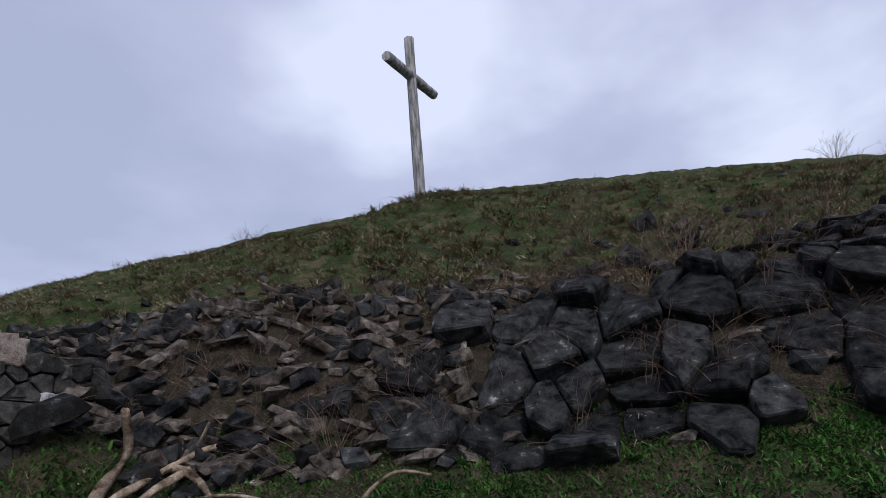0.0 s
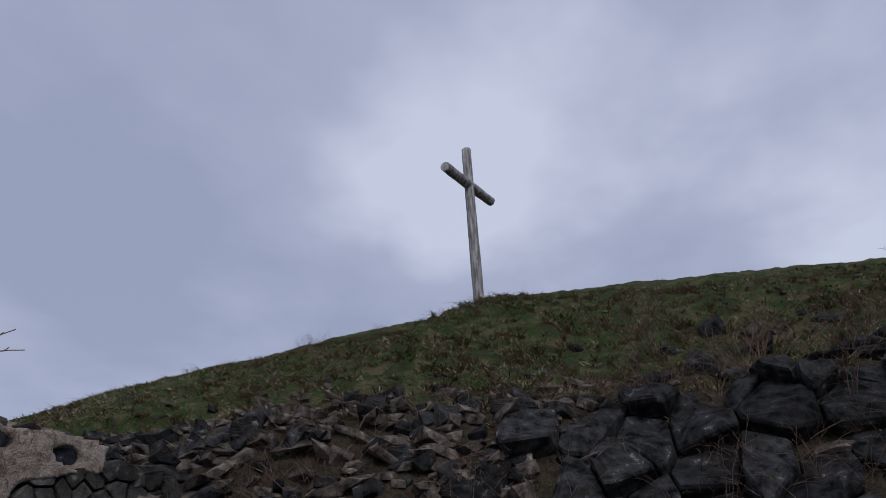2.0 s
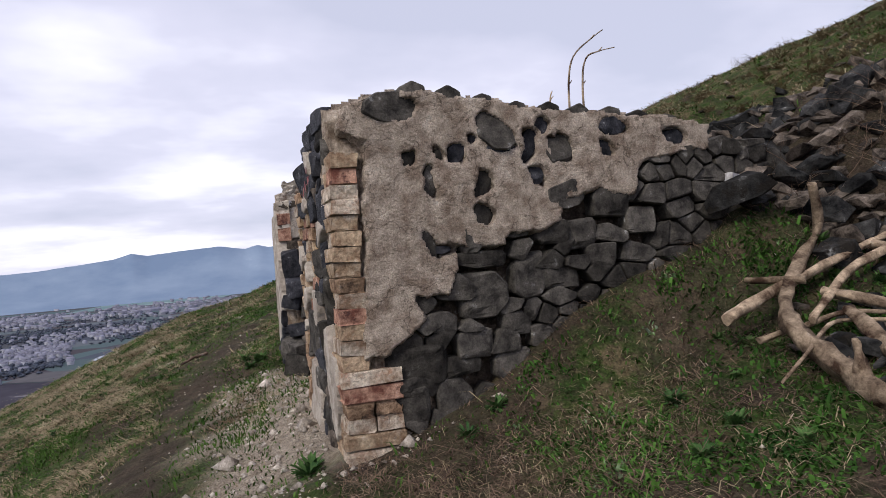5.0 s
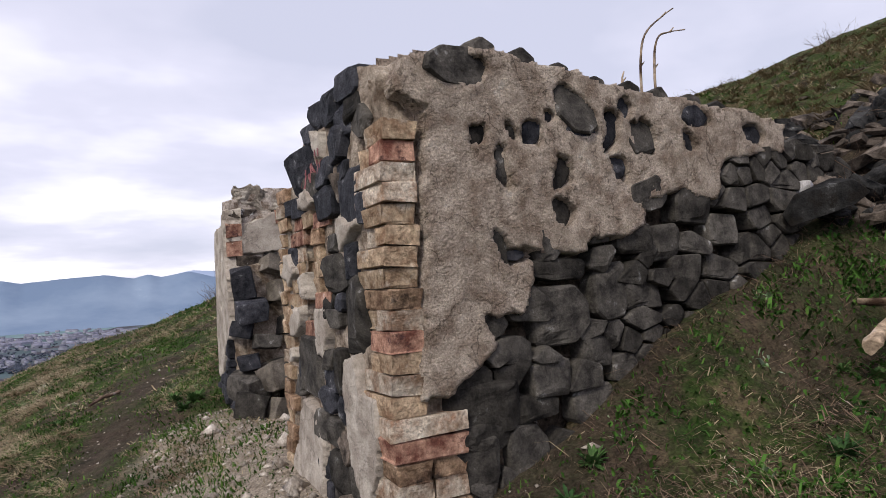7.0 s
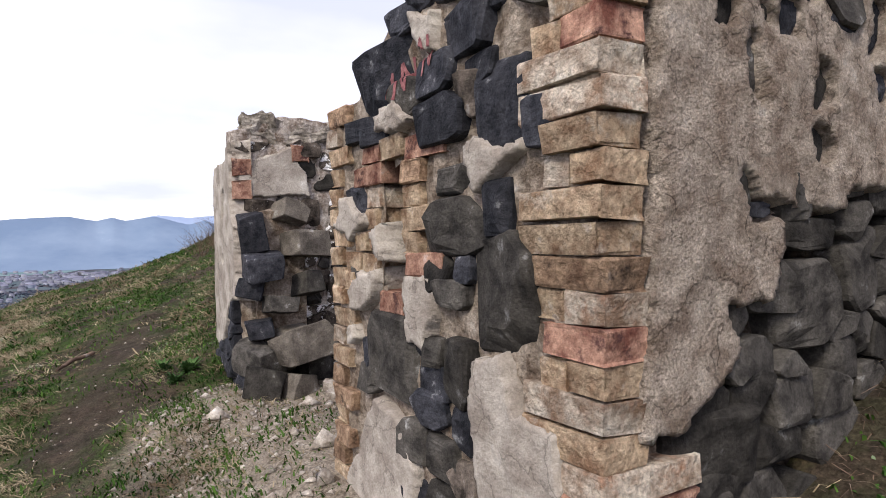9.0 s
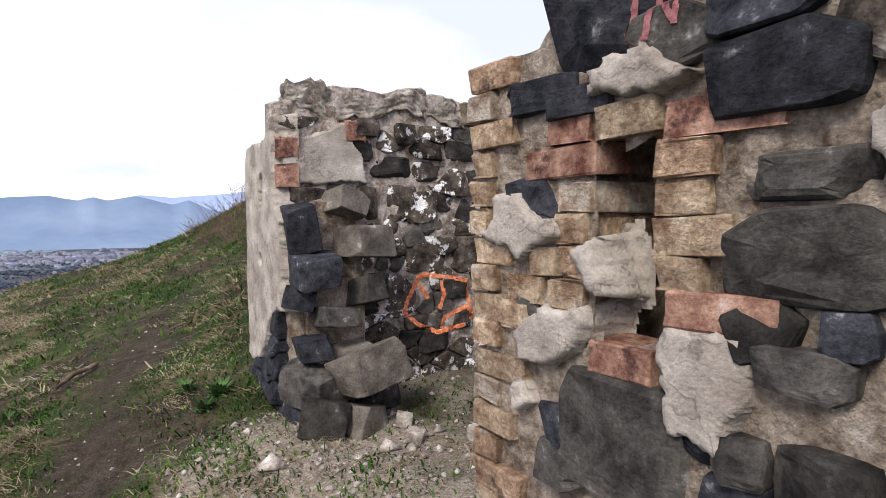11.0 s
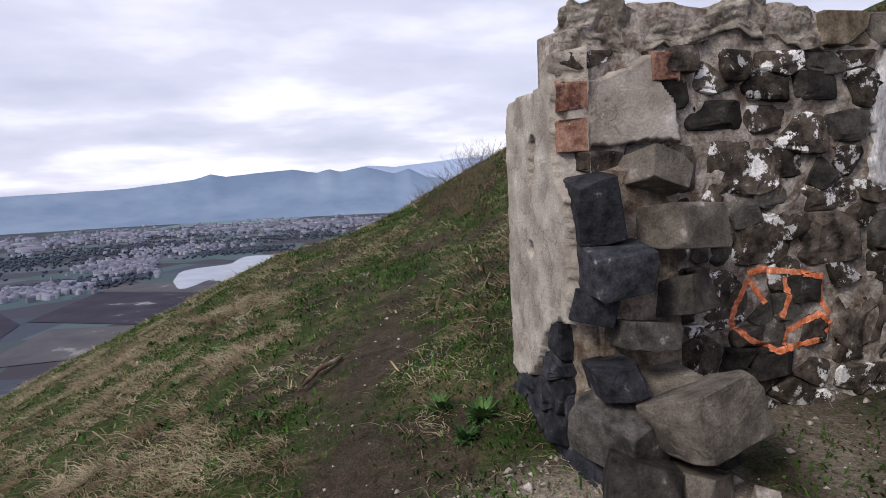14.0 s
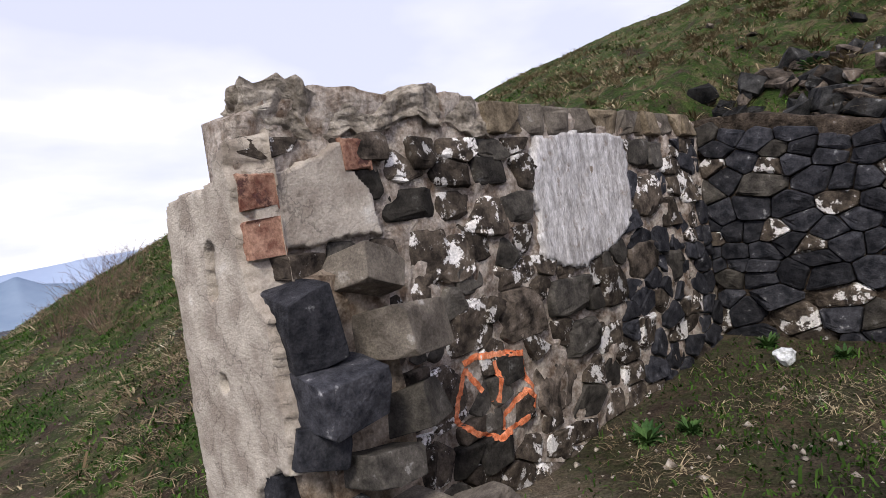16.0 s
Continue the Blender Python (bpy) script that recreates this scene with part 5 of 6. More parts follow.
# ---- spray paint, laid onto the stones ----
bpy.context.view_layer.update()
def scrawl(face, strokes, width, mat, name, label, lo=-0.15, hi=0.3):
    dg = bpy.context.evaluated_depsgraph_get()
    whole = empty(name, label, "graffiti")
    rg = random.Random(3)
    for st in strokes:
        run, verts, faces = [], [], []
        for (a, c), (a2, c2) in zip(st[:-1], st[1:]):
            n_ = max(2, int(math.hypot(a2 - a, c2 - c) / 0.012))
            for k in range(n_):
                t = k / n_
                dx, dy = a2 - a, c2 - c
                ln = math.hypot(dx, dy)
                row = []
                for s_ in (-1.0, -0.33, 0.33, 1.0):
                    w_ = width * (0.5 + 0.12 * rg.uniform(-1, 1)) * s_
                    u, z = a + dx * t - dy / ln * w_, c + dy * t + dx / ln * w_
                    hit, loc, *_ = scene.ray_cast(dg, face.at(u, z, hi), -face.n)
                    row.append(loc + face.n * 0.004 if hit and (loc - face.at(u, z, hi)).length < hi - lo else None)
                run.append(row)
        for r1, r2 in zip(run[:-1], run[1:]):
            for k in range(3):
                q = (r1[k], r1[k + 1], r2[k + 1], r2[k])
                if None in q or max((q[0] - q[1]).length, (q[1] - q[2]).length, (q[2] - q[3]).length) > 0.045:
                    continue
                i0 = len(verts); verts.extend(q); faces.append((i0, i0 + 1, i0 + 2, i0 + 3))
        if faces:
            child("stroke", mesh_of("stroke", verts, faces, mat), whole)
    return whole
scrawl(W, [[(0.97, 1.05), (1.04, 1.07), (1.11, 1.06), (1.25, 1.04), (1.38, 1.01), (1.43, 1.0)], [(0.98, 1.03), (0.9, 0.9), (0.87, 0.82), (0.96, 0.73), (1.12, 0.66), (1.27, 0.67), (1.38, 0.69)], [(1.41, 0.72), (1.45, 0.76), (1.38, 0.82), (1.27, 0.78), (1.18, 0.74), (1.16, 0.67)], [(0.98, 1.02), (1.03, 0.95), (1.07, 0.89)], [(1.17, 1.02), (1.19, 0.93), (1.14, 0.81)], [(1.41, 0.97), (1.4, 0.88), (1.45, 0.8)]], 0.03, M_ORANGE, "orange_scrawl", "orange spray-painted scrawl on the dark stones")
scrawl(F, [[(1.06, 1.84), (1.04, 1.96)], [(1.0, 1.84), (0.98, 1.97), (0.93, 1.86), (0.91, 1.99)], [(0.80, 1.88), (0.79, 2.0), (0.74, 1.9), (0.73, 2.01)]], 0.016, M_PINK, "red_scrawl", "faded red spray-painted strokes on basalt")

# ---- plants ----
rg = np.random.RandomState(4)
def blades(n, xr, yr, size, keep, lean=0.5, width=0.006, clump=1, sag=0.15):
    """Grass blades as narrow bent triangles, in arrays."""
    x = rg.uniform(*xr, n); y = rg.uniform(*yr, n)
    ok = keep(x, y) > rg.uniform(0, 1, n)
    x, y = x[ok], y[ok]
    if clump > 1:
        x = np.repeat(x, clump) + rg.normal(0, size * 0.35, len(x) * clump)
        y = np.repeat(y, clump) + rg.normal(0, size * 0.35, len(y) * clump)
    n = len(x)
    z = height(x, y) - 0.008
    a = rg.uniform(0, 2 * np.pi, n); L = size * rg.lognormal(-0.05, 0.4, n); w = width * rg.uniform(0.6, 1.5, n)
    tilt = lean * rg.uniform(0.2, 1.5, n)
    b = rg.uniform(0, 2 * np.pi, n)
    dx, dy = np.cos(b) * tilt * L, np.sin(b) * tilt * L - sag * L
    px, py = np.cos(a) * w, np.sin(a) * w
    base1 = np.stack([x - px, y - py, z], 1); base2 = np.stack([x + px, y + py, z], 1)
    m1 = np.stack([x + dx * 0.4 - px * 0.8, y + dy * 0.4 - py * 0.8, z + L * 0.6], 1); m2 = np.stack([x + dx * 0.4 + px * 0.8, y + dy * 0.4 + py * 0.8, z + L * 0.6], 1)
    tip = np.stack([x + dx, y + dy, z + L * 0.85 / (1 + tilt * 0.5)], 1)
    V = np.stack([base1, base2, m1, m2, tip], 1).reshape(-1, 3)
    o = np.arange(n)[:, None] * 5
    T = np.concatenate([o + np.array([0, 1, 3]), o + np.array([0, 3, 2]), o + np.array([2, 3, 4])])
    return V, T
def free(x, y):
    inside = ((x > -8.2) & (x < -7.55) & (y > 0.48) & (y < 4.3)) | ((x > -5.55) & (x < -3.75) & (y > 0.45) & (y < 1.05)) | ((x > -4.25) & (x < -3.7) & (y > 0.4) & (y < 3.4)) | ((x > -7.7) & (x < -4) & (y > 4.25) & (y < 4.7))
    return np.where(inside, 0.0, 1.0)
def trodden(x, y):
    return smooth01((0.46 - np.abs(y - trail(x)) + 0.25 * wave(x, y, 2.2) + 0.12 * wave(y, x, 5.3)) / 0.45) * smooth01((x + 12.5) / 2.5)
def patch(x, y, s, at):
    return smooth01((wave(x, y, s) + 0.7 * wave(y, x, s * 2.7) - at) / 0.7)
def k_green(x, y):
    rocky = ((x > -4) & (np.abs(y - np.interp(x, [-4.9, -4.3, -4.15, -3.3, -0.8, 3.0], [4.7, 4.6, 3.75, 4.15, 5.2, 5.1])) < 0.75))
    room = (x > -7.6) & (x < -4.2) & (y > 0.2) & (y < 4.4)
    bank = (x > -3.9) & (x < 2.5) & (y > 0.4) & (y < 4.4)
    return free(x, y) * (1 - trodden(x, y)) * np.where(bank, 0.15 + 0.5 * patch(y, x, 2.1, 0.1), 1.0) * np.where(y > 5, (0.1 + 0.9 * patch(x, y, 0.9, 0.15)) * (0.06 + 0.94 * patch(y, x, 3.3, 0.0)), 0.2 + 0.8 * patch(x, y, 1.1, 0.0)) * np.where(rocky, 0.12, 1) * np.where(room, 0.3 + 0.7 * smooth01((y - 2.2) / 1.2), 1)
def k_dry(x, y):
    rocky = ((x > -4) & (np.abs(y - np.interp(x, [-4.9, -4.3, -4.15, -3.3, -0.8, 3.0], [4.7, 4.6, 3.75, 4.15, 5.2, 5.1])) < 0.75))
    room = (x > -7.6) & (x < -4.2) & (y > 0.2) & (y < 4.4)
    return free(x, y) * (1 - trodden(x, y)) * np.where(room, 0.4, 1) * (0.1 + 0.9 * patch(x + 7, y, 0.9, 0.05)) * np.where(rocky, 0.25, 1)
def k_clover(x, y):
    return free(x, y) * (0.3 + 0.7 * smooth01((y - 2.0) / 0.8)) * (0.15 + 0.85 * patch(x + 3, y, 1.9, -0.05)) * (y < np.interp(x, [-4.9, -4.3, -4.15, -3.3, -0.8, 3.0], [4.7, 4.6, 3.75, 4.15, 5.2, 5.1]) - 0.45)
tagged(new("clover", soup("clover", *blades(280000, (-3.6, 2.8), (1.2, 4.9), 0.034, k_clover, 1.0, 0.0075), M_CLOVER)), "bright green low herbs below the rocks", "herbs", kind="stuff")
sets = [blades(120000, (-16, 5), (4.8, 12), 0.035, k_green, 1.1, 0.009), blades(150000, (-9, 2.2), (-2.5, 4.6), 0.036, k_green, 0.8, 0.005), blades(190000, (-18, -6), (-6, 5), 0.036, k_green, 0.9, 0.006), blades(70000, (-16, 6), (4.5, 13), 0.04, k_green, 1.0, width=0.009), blades(60000, (-26, -9), (-8, 12), 0.045, k_green, 1.0, width=0.009)]
def joined(sets):
    V, T, o = [], [], 0
    for v, t in sets:
        V.append(v); T.append(t + o); o += len(v)
    return np.concatenate(V), np.concatenate(T)
tagged(new("grass", soup("grass", *joined(sets), M_GRASS)), "short patchy green turf on the hillside", "grass", kind="stuff")
sets = [blades(90000, (-9, 2.2), (-2.5, 4.8), 0.04, k_dry, 2.4, 0.0022), blades(26000, (-18, -6), (-6, 4), 0.036, k_dry, 2.6, 0.003, 8, 1.2), blades(20000, (-16, 6), (4.3, 12.5), 0.06, k_dry, 1.8, 0.006, 6, 0.7), blades(1500, (-9, 5), (4.6, 12), 0.06, lambda x, y: free(x, y), 2.2, 0.005, 40, 0.9), blades(20000, (-16, -5.5), (-5, -0.8), 0.04, lambda x, y: 0.9 * patch(x + 5, y, 1.6, -0.1) * (1 - trodden(x, y)), 2.8, 0.003, 9, 1.3), blades(9000, (-26, -9), (-8, 10), 0.07, k_dry, 2.0, 0.007, 6, 0.9)]
tagged(new("dry_grass", soup("dry_grass", *joined(sets), M_DRY)), "straw-coloured dead grass tussocks", "dry grass", kind="stuff")
tagged(new("dead_stems", soup("dead_stems", *blades(150000, (-3.7, 2.4), (0.4, 4.8), 0.05, lambda x, y: 0.45 * free(x, y) * (0.3 + 0.7 * patch(y, x + 2, 1.7, -0.2)), 2.8, 0.002), M_TWIG)), "reddish-brown dead stems matted over the soil", "dead stems", kind="stuff")
def scattered(n, xr, yr, size, keep, flat=0.6):
    """Small angular chips lying on the soil."""
    x = rg.uniform(*xr, n); y = rg.uniform(*yr, n)
    ok = keep(x, y) > rg.uniform(0, 1, n); x, y = x[ok], y[ok]; n = len(x)
    z = height(x, y)
    base = np.array([[1, 0, 0], [-0.5, 0.87, 0], [-0.5, -0.87, 0], [0, 0, 1], [0, 0, -0.6]])
    s = size * rg.lognormal(0, 0.45, n)
    a = rg.uniform(0, 6.3, n)
    jit = 1 + rg.uniform(-0.35, 0.35, (n, 5, 3))
    V = base[None] * jit * s[:, None, None]
    V[:, :, 2] *= flat
    c, s_ = np.cos(a)[:, None], np.sin(a)[:, None]
    V = np.stack([V[:, :, 0] * c - V[:, :, 1] * s_, V[:, :, 0] * s_ + V[:, :, 1] * c, V[:, :, 2]], 2)
    V += np.stack([x, y, z + s * 0.1], 1)[:, None, :]
    T = np.array([[0, 1, 3], [1, 2, 3], [2, 0, 3], [1, 0, 4], [2, 1, 4], [0, 2, 4]])
    return V.reshape(-1, 3), (np.arange(n)[:, None, None] * 5 + T[None]).reshape(-1, 3)
def k_pale(x, y):
    return free(x, y) * (smooth01((0.9 - np.abs(y - 0.35)) / 0.5 + 0.4 * wave(x, y, 3.1)) * (x > -7.6) * (x < -3.5) + 0.22 * ((x > -7.5) & (x < -5.5) & (y > 0.5) & (y < 3)) + 0.05 * trodden(x, y) + 0.02)
tagged(new("gravel", soup("gravel", *joined([scattered(9000, (-8, -1), (-1.5, 4.2), 0.011, k_pale), scattered(1100, (-8, -3.5), (-0.4, 4.2), 0.028, k_pale), scattered(900, (-16, -7), (-2.5, 1), 0.012, trodden)]), M_PALE)), "loose pale mortar rubble and pebbles", "gravel", kind="stuff")

def weed(rng, leaves=26, size=0.12):
    """A rosette of broad leaves."""
    b = bmesh.new()
    root = b.verts.new((0, 0, -0.01))
    for i in range(leaves):
        a = rng.uniform(0, 6.3); L = size * rng.uniform(0.5, 1.3); up = rng.uniform(0.2, 1.8)
        d = Vector((math.cos(a), math.sin(a), 0)); s_ = Vector((-d.y, d.x, 0)) * L * rng.uniform(0.11, 0.17)
        p = d * L * 0.12
        pts = []
        for t, w_ in ((0.0, 0.25), (0.35, 0.9), (0.7, 1.0), (1.0, 0.1)):
            c_ = p + d * L * t + Vector((0, 0, L * (up * t - 0.55 * t * t)))
            pts.append((b.verts.new(c_ - s_ * w_), b.verts.new(c_ + Vector((0, 0, -0.06 * L))), b.verts.new(c_ + s_ * w_)))
        b.faces.new((root, pts[0][0], pts[0][1])); b.faces.new((root, pts[0][1], pts[0][2]))
        for q0, q1 in zip(pts[:-1], pts[1:]):
            b.faces.new((q0[0], q0[1], q1[1], q1[0])); b.faces.new((q0[1], q0[2], q1[2], q1[1]))
    me = bpy.data.meshes.new("weed"); b.to_mesh(me); b.free(); me.materials.append(M_LEAF)
    return me
WEEDS = [weed(random.Random(i), 110 + 10 * i, 0.055) for i in range(4)]
ri = random.Random(14)
WEED_AT = [(-8.05, 0.22, 1.4), (-8.3, 0.05, 1.2), (-7.9, 0.1, 1.0), (-4.05, 0.33, 1.0), (-3.95, 0.3, 1.2), (-3.5, 1.25, 0.9), (-3.4, 1.05, 0.8), (-7.25, 2.4, 1.3), (-7.1, 2.6, 1.0), (-7.2, 4.1, 1.2), (-6.7, 4.0, 1.0), (-3.9, 3.6, 1.3), (-11.5, -1.6, 1.3), (-1.0, 5.0, 1.2), (-7.0, 5.3, 1.3), (-6.4, 5.4, 1.0)]
WEED_AT += [(ri.uniform(-3.4, 1.0), ri.uniform(1.2, 4.3), ri.uniform(0.4, 0.9)) for _ in range(70)] + [(ri.uniform(-14, -8), ri.uniform(-3.5, -1.0), ri.uniform(0.5, 1.0)) for _ in range(30)]
for k, (x, y, s) in enumerate(WEED_AT):
    lone("weed", "low green leafy weed growing in the soil", "plant", WEEDS[k % 4], Matrix.LocRotScale((x, y, hz(x, y)), Euler((0, 0, k * 1.3)), (s, s, s)))["group"] = "weeds on the hillside"

def twigs(n, spread, tall, rng, r=0.004, droop=0.2):
    """A leafless bush of thin branching stems."""
    V, T = [], []
    def stem(p, d, L, r_, depth):
        steps = 4
        q = Vector(p)
        side = d.orthogonal().normalized(); up = d.cross(side)
        prev = None
        for i in range(steps + 1):
            rr_ = r_ * (1 - 0.75 * i / steps)
            o = len(V)
            for k in range(3):
                a = 2.1 * k
                V.append(tuple(q + (side * math.cos(a) + up * math.sin(a)) * rr_))
            if prev is not None:
                for k in range(3):
                    T.append((prev + k, prev + (k + 1) % 3, o + (k + 1) % 3)); T.append((prev + k, o + (k + 1) % 3, o + k))
            prev = o
            d = (d + Vector((rng.uniform(-1, 1), rng.uniform(-1, 1), rng.uniform(-1, 0.6) * droop)) * 0.22).normalized()
            if depth and i in (2, 3):
                dd = (d + Vector((rng.uniform(-1, 1), rng.uniform(-1, 1), rng.uniform(-0.2, 0.7)))).normalized()
                stem(q, dd, L * 0.5, r_ * 0.6, depth - 1)
            q = q + d * (L / steps)
    for _ in range(n):
        a = rng.uniform(0, 6.3); s = rng.uniform(0, 1)
        stem(Vector((math.cos(a) * spread * 0.25 * s, math.sin(a) * spread * 0.25 * s, -0.02)), Vector((math.cos(a) * spread * s, math.sin(a) * spread * s, tall)).normalized(), tall * rng.uniform(0.6, 1.1), r, 2)
    return soup("bush", np.array(V), np.array(T), M_TWIG)
BUSH = [twigs(26, 0.7, 0.6, random.Random(i), 0.005) for i in range(3)]
for k, (x, y, s) in enumerate(((-7.9, 10.9, 0.75), (-10.6, 10.2, 0.4), (-0.75, 8.2, 0.9), (2.9, 10.6, 0.6), (3.5, 10.4, 0.6), (0.3, 6.3, 1.0), (0.9, 6.2, 0.9), (-14.2, 1.7, 0.8), (-13.6, 1.6, 0.7), (-15.0, 1.8, 0.9), (-15.6, 2.1, 0.9), (-16.3, 2.4, 0.9), (-14.8, 1.4, 0.8), (-15.4, 1.5, 0.7), (-14.4, 2.2, 0.8), (-15.9, 2.7, 0.9), (-13.0, 1.7, 0.5), (4.0, 14.6, 0.8), (-0.93, 10.2, 0.8), (0.17, 6.7, 0.8), (-6.3, 11.3, 0.5), (1.7, 7.2, 1.0), (-9.2, 9.9, 0.3))):
    lone("bush", "leafless reddish-brown bush on the slope", "bush", BUSH[k % 3], Matrix.LocRotScale((x, y, hz(x, y)), Euler((0, 0, k)), (s, s, s)))["group"] = "bare bushes"
BRAMBLE = [twigs(9, 1.2, 0.45, random.Random(30 + i), 0.0035, 1.6) for i in range(3)]
stems = []
for k in range(90):
    x = ri.uniform(-3.6, 2.5)
    y = face_y(x) + ri.uniform(-0.7, 0.9)
    me = BRAMBLE[k % 3]
    V = np.empty(len(me.vertices) * 3); me.vertices.foreach_get("co", V)
    T = np.empty(len(me.loops), dtype=np.int32); me.loops.foreach_get("vertex_index", T)
    V, c_, s_ = V.reshape(-1, 3) * ri.uniform(0.6, 1.2), math.cos(k), math.sin(k)
    V = np.stack([V[:, 0] * c_ - V[:, 1] * s_ + x, V[:, 0] * s_ + V[:, 1] * c_ + y, V[:, 2] + hz(x, y)], 1)
    stems.append((V, T.reshape(-1, 3)))
tagged(new("brambles", soup("brambles", *joined(stems), M_TWIG)), "dry tangled bramble stems among the rocks", "brambles", kind="stuff")
for k, (y0, pts) in enumerate(((2.05, [(0, 0), (0.01, 0.3), (0.06, 0.48), (0.2, 0.6), (0.29, 0.66)]), (2.16, [(0, 0), (0.0, 0.3), (0.04, 0.47), (0.14, 0.52), (0.26, 0.55)]), (1.9, [(0, 0), (0.02, 0.2), (0.04, 0.26)]), (1.6, [(0, 0), (0.01, 0.12), (0.05, 0.18)]), (1.3, [(0, 0), (-0.02, 0.12), (-0.02, 0.2)]), (2.45, [(0, 0), (0.1, 0.1), (0.22, 0.16)]))):
    b = tube([(-3.86, y0 + a, 2.08 + c) for a, c in pts], [0.008 - 0.005 * i / (len(pts) - 1) for i in range(len(pts))], 6, 0.4, k)
    for (a, c) in pts[1:-1]:
        s2 = tube([(-3.86, y0 + a, 2.08 + c), (-3.86 + 0.01, y0 + a + 0.02, 2.08 + c + 0.025)], [0.006, 0.002], 5)
        me_ = bpy.data.meshes.new("bud"); s2.to_mesh(me_); s2.free(); b.from_mesh(me_); bpy.data.meshes.remove(me_)
    me = bpy.data.meshes.new("dry_stalk"); b.to_mesh(me); b.free(); me.materials.append(M_BARK)
    tagged(new("dry_stalk", me), "thin dead plant stalk on top of the wall", "stalk", group="stalks on the wall")

# ---- the valley: hills, lake, town and woods far below, haze put into their colours ----
def bearing(deg, r):
    """A place r metres off, deg degrees left of straight ahead at the start."""
    return (-math.sin(radians(deg)) * r - 4, math.cos(radians(deg)) * r)
def ridge(name, r0, profile, mat, label):
    angs = np.arange(40, 150, 0.25)
    V, T = [], []
    for a in angs:
        e = float(np.interp(a, [p[0] for p in profile], [p[1] for p in profile])) + 0.03 * noise.noise(Vector((a * 0.9, r0, 0))) + 0.02 * noise.noise(Vector((a * 3, r0, 0)))
        for k, f in enumerate((-700, -350, -120, 0, 250)):
            r = r0 + f
            hgt = r0 * math.tan(radians(e)) * (0.0, 0.35, 0.75, 1.0, 0.6)[k] - 108 * (1, 0.65, 0.25, 0, 0.4)[k]
            x, y = bearing(a, r)
            V.append((x, y, hgt + 0))
    for i in range(len(angs) - 1):
        for k in range(4):
            o = i * 5 + k
            T += [(o, o + 5, o + 6), (o, o + 6, o + 1)]
    me = soup(name, np.array(V), np.array(T), mat); me.shade_smooth()
    tagged(new(name, me), label, "hills", kind="structure")
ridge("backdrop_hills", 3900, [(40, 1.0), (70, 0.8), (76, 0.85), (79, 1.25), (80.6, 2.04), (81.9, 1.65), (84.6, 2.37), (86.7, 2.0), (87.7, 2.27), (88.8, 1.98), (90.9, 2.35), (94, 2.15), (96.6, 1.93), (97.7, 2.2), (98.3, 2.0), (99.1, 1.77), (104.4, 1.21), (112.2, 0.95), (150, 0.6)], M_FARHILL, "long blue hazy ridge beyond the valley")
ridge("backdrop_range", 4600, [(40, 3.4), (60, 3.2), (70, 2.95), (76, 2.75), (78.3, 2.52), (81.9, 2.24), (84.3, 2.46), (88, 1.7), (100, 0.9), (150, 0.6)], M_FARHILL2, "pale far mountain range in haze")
def field(name, corners, mat, label):
    b = bmesh.new()
    b.faces.new([b.verts.new((*bearing(a, r), -104.5)) for a, r in corners])
    b.normal_update()
    me = bpy.data.meshes.new(name); b.to_mesh(me); b.free(); me.materials.append(mat)
    tagged(new(name, me), label, "field", kind="structure")
field("ploughed_field", [(112, 700), (107, 865), (99.5, 775), (104.3, 608)], M_PLOUGHED, "dark ploughed field far below, blued by haze in its colour")
field("ploughed_field", [(122, 620), (114, 820), (112.4, 690), (117, 520)], M_PLOUGHED, "dark ploughed field far below, blued by haze in its colour")
field("stubble_field", [(107, 870), (105, 935), (97.5, 860), (99.5, 780)], M_HAZED_STUBBLE, "stubble field far below, greyed by haze in its colour")
field("stubble_field", [(116, 520), (110.5, 640), (104.3, 604), (108, 500)], M_HAZED_STUBBLE, "stubble field far below, greyed by haze in its colour")
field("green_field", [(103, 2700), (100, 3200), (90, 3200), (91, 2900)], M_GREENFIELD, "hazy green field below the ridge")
bm = bmesh.new()
vs = []
for i in range(48):
    a = 2 * math.pi * i / 48
    k = 1 + 0.55 * noise.noise(Vector((math.cos(a) * 1.9, math.sin(a) * 1.5, 4)))
    x, y = bearing(95.6 + 5.0 * k * math.cos(a) - 2.6 * math.sin(a), 1010 + 190 * k * math.sin(a) - 40 * math.cos(a))
    vs.append(bm.verts.new((x, y, -104.2)))
bm.faces.new(vs)
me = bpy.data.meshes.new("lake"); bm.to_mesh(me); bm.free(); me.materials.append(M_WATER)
tagged(new("lake", me), "pale still lake in the valley", "lake", kind="structure")
rv = random.Random(90)
V, T, V2, T2 = [], [], [], []
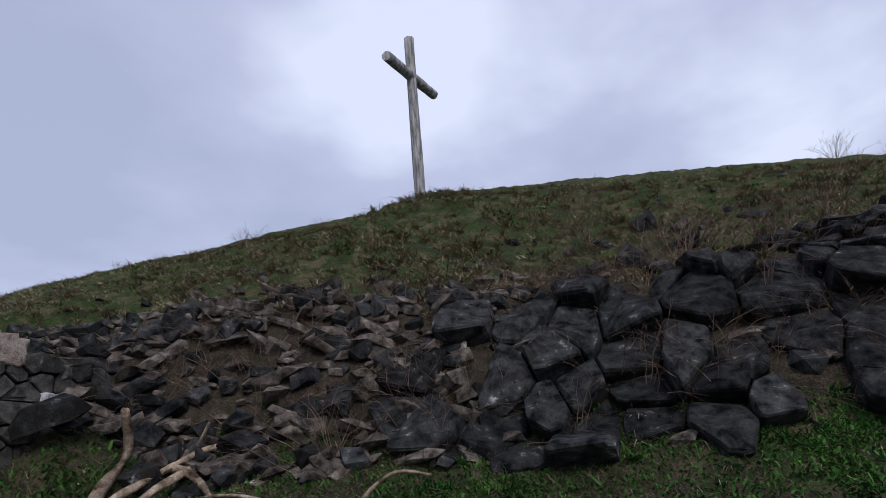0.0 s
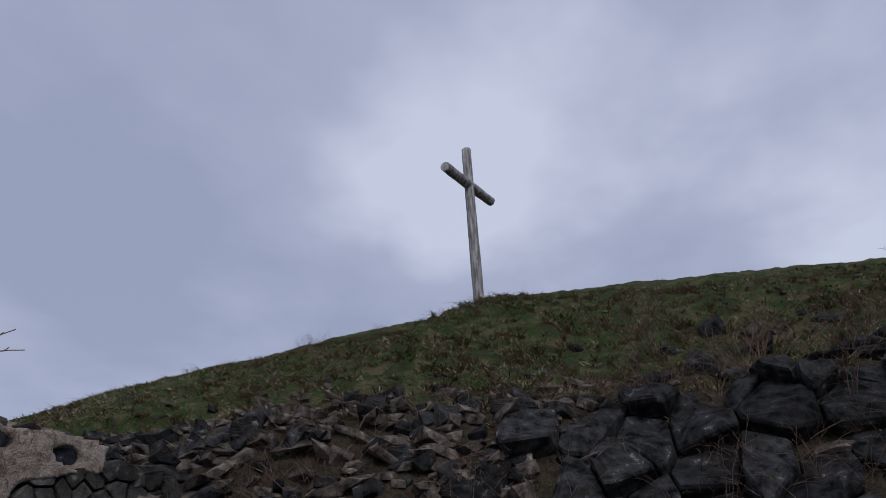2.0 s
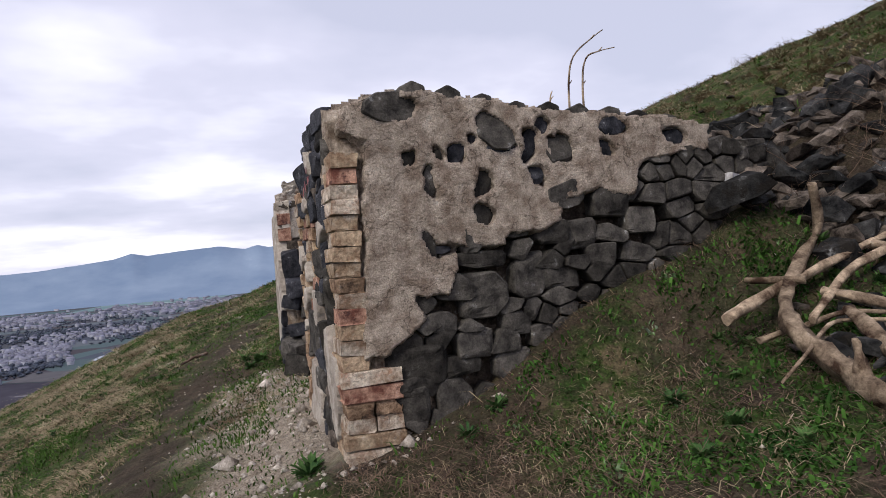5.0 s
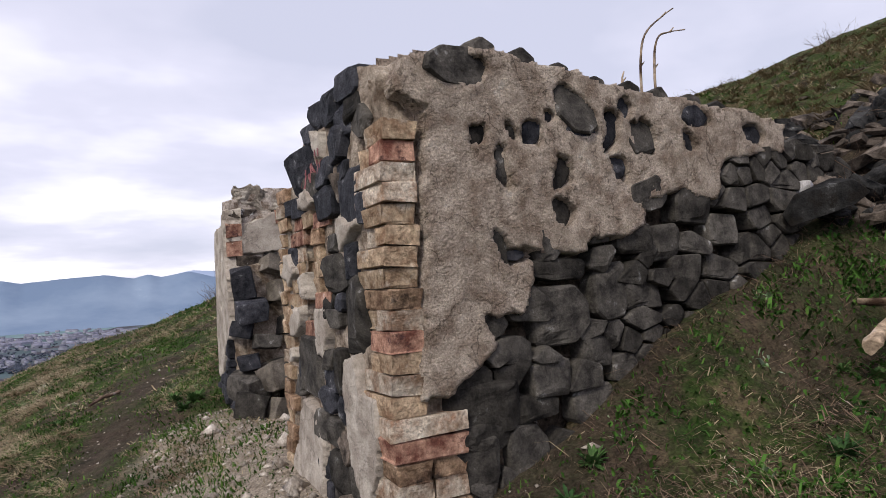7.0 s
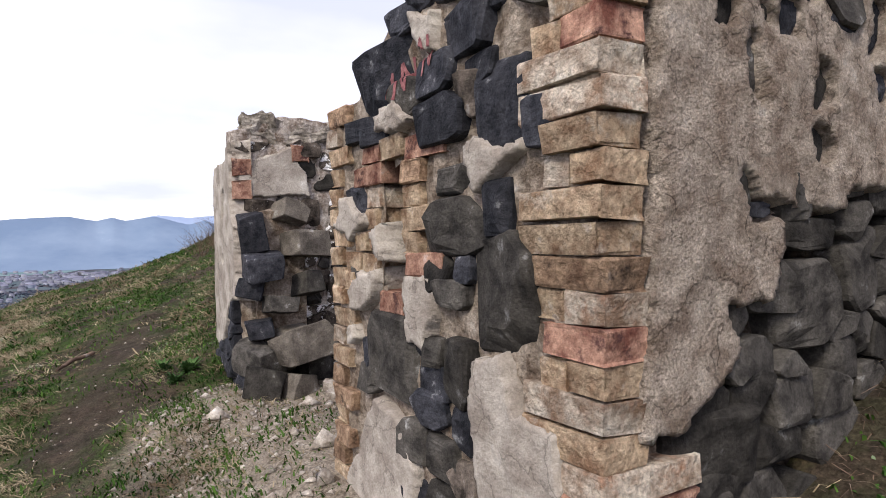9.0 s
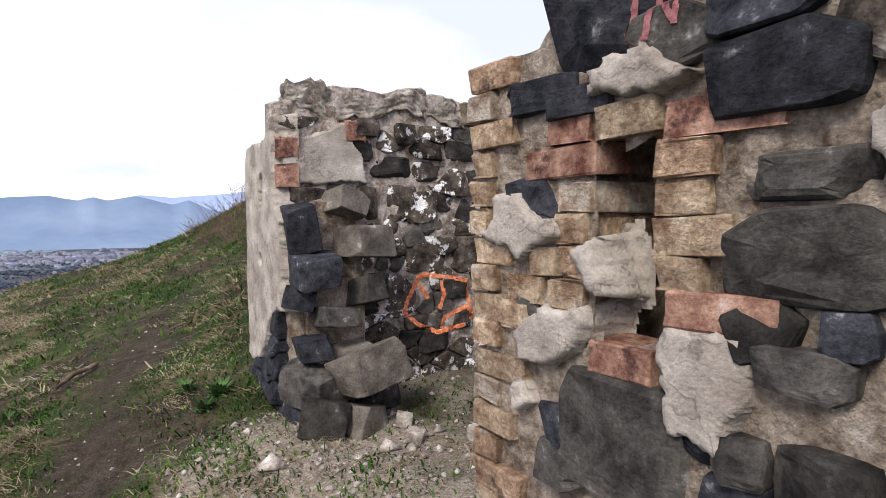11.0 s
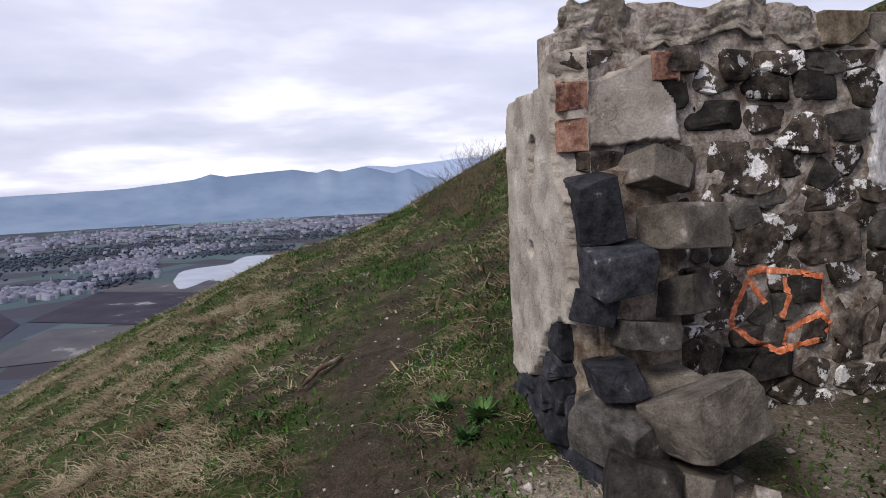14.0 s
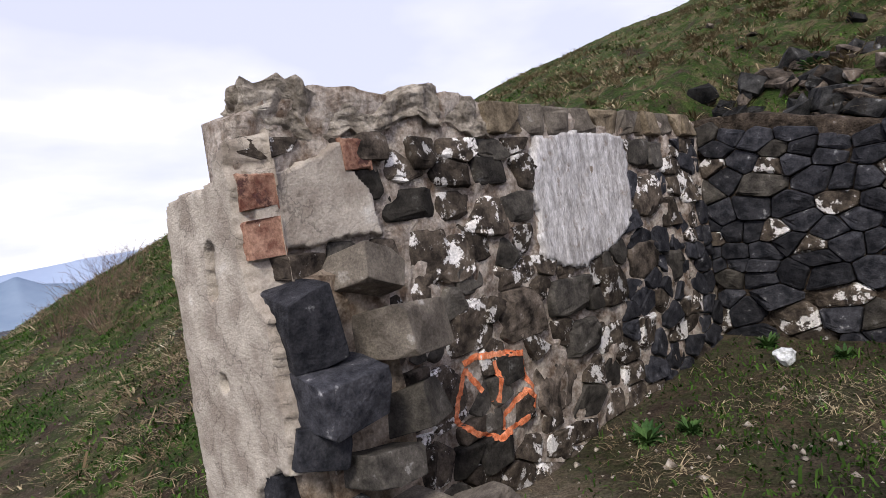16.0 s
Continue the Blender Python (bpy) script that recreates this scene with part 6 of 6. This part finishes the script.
for i in range(1700):
    c = rv.choice([(112, 2200, 5, 260), (105, 2350, 4, 260), (98, 2450, 4, 300), (92, 2400, 4, 260), (86, 2300, 4, 260), (104, 1190, 2.0, 80), (104, 1190, 2.0, 80), (111, 930, 2.0, 40), (100, 1500, 2.5, 60), (78, 2000, 5, 300), (120, 1900, 5, 300)])
    a, r = rv.gauss(c[0], c[2]), rv.gauss(c[1], c[3])
    if 88.5 < a < 102.5 and 700 < r < 1290: continue
    x, y = bearing(a, r)
    w, d, h_ = rv.uniform(4, 7), rv.uniform(5, 11), rv.uniform(3, 5)
    if r > 1700: w, d, h_ = w * 1.5, d * 1.7, h_ * 1.3
    if r > 1750 and rv.random() < 0.05: w, d, h_ = 14, rv.uniform(30, 70), 6
    t = rv.uniform(0, 3.2); cx, sx = math.cos(t), math.sin(t)
    o = len(V)
    for zz in (-106, -104 + h_):
        for (p, q) in ((-w, -d), (w, -d), (w, d), (-w, d)):
            V.append((x + p * cx / 2 - q * sx / 2, y + p * sx / 2 + q * cx / 2, zz))
    for k in range(4):
        T += [(o + k, o + (k + 1) % 4, o + 4 + (k + 1) % 4), (o + k, o + 4 + (k + 1) % 4, o + 4 + k)]
    o2 = len(V2)
    V2 += V[o + 4:o + 8] + [(x + d * sx / 2, y - d * cx / 2, -104 + h_ + w * 0.35), (x - d * sx / 2, y + d * cx / 2, -104 + h_ + w * 0.35)]
    T2 += [(o2, o2 + 4, o2 + 5), (o2, o2 + 5, o2 + 3), (o2 + 1, o2 + 2, o2 + 5), (o2 + 1, o2 + 5, o2 + 4), (o2, o2 + 1, o2 + 4), (o2 + 2, o2 + 3, o2 + 5)]
tagged(new("town_houses", soup("town_houses", np.array(V), np.array(T), M_TOWNWALL)), "houses of a town far below, blue-grey with haze in the colour", "town", kind="stuff")
tagged(new("town_roofs", soup("town_roofs", np.array(V2), np.array(T2), M_TOWNROOF)), "roofs of a town far below, blue-grey with haze in the colour", "roofs", kind="stuff")
V, T = [], []
for i in range(3600):
    c = rv.choice([(109, 1560, 4, 130), (103, 1650, 3, 110), (95.5, 1340, 2, 40), (113, 1420, 3, 90), (91, 1650, 5, 60), (84, 1800, 5, 150), (101, 2050, 9, 50), (108, 980, 3, 30), (100.5, 1120, 1.2, 60)])
    a, r = rv.gauss(c[0], c[2]), rv.gauss(c[1], c[3])
    if 88.5 < a < 102.5 and 690 < r < 1230: continue
    x, y = bearing(a, r)
    s = rv.uniform(2.5, 5); h_ = rv.uniform(2, 5)
    o = len(V)
    for k in range(5):
        t = 1.257 * k + rv.random()
        V.append((x + s * math.cos(t) * rv.uniform(0.7, 1.2), y + s * math.sin(t) * rv.uniform(0.7, 1.2), -104 + h_ * rv.uniform(0.3, 0.6)))
    V += [(x, y, -104 + h_), (x, y, -105)]
    for k in range(5):
        T += [(o + k, o + (k + 1) % 5, o + 5), (o + (k + 1) % 5, o + k, o + 6)]
tagged(new("far_woods", soup("far_woods", np.array(V), np.array(T), M_WOODS)), "bare winter woods in the valley, tinted blue-grey for haze", "woods", kind="stuff")
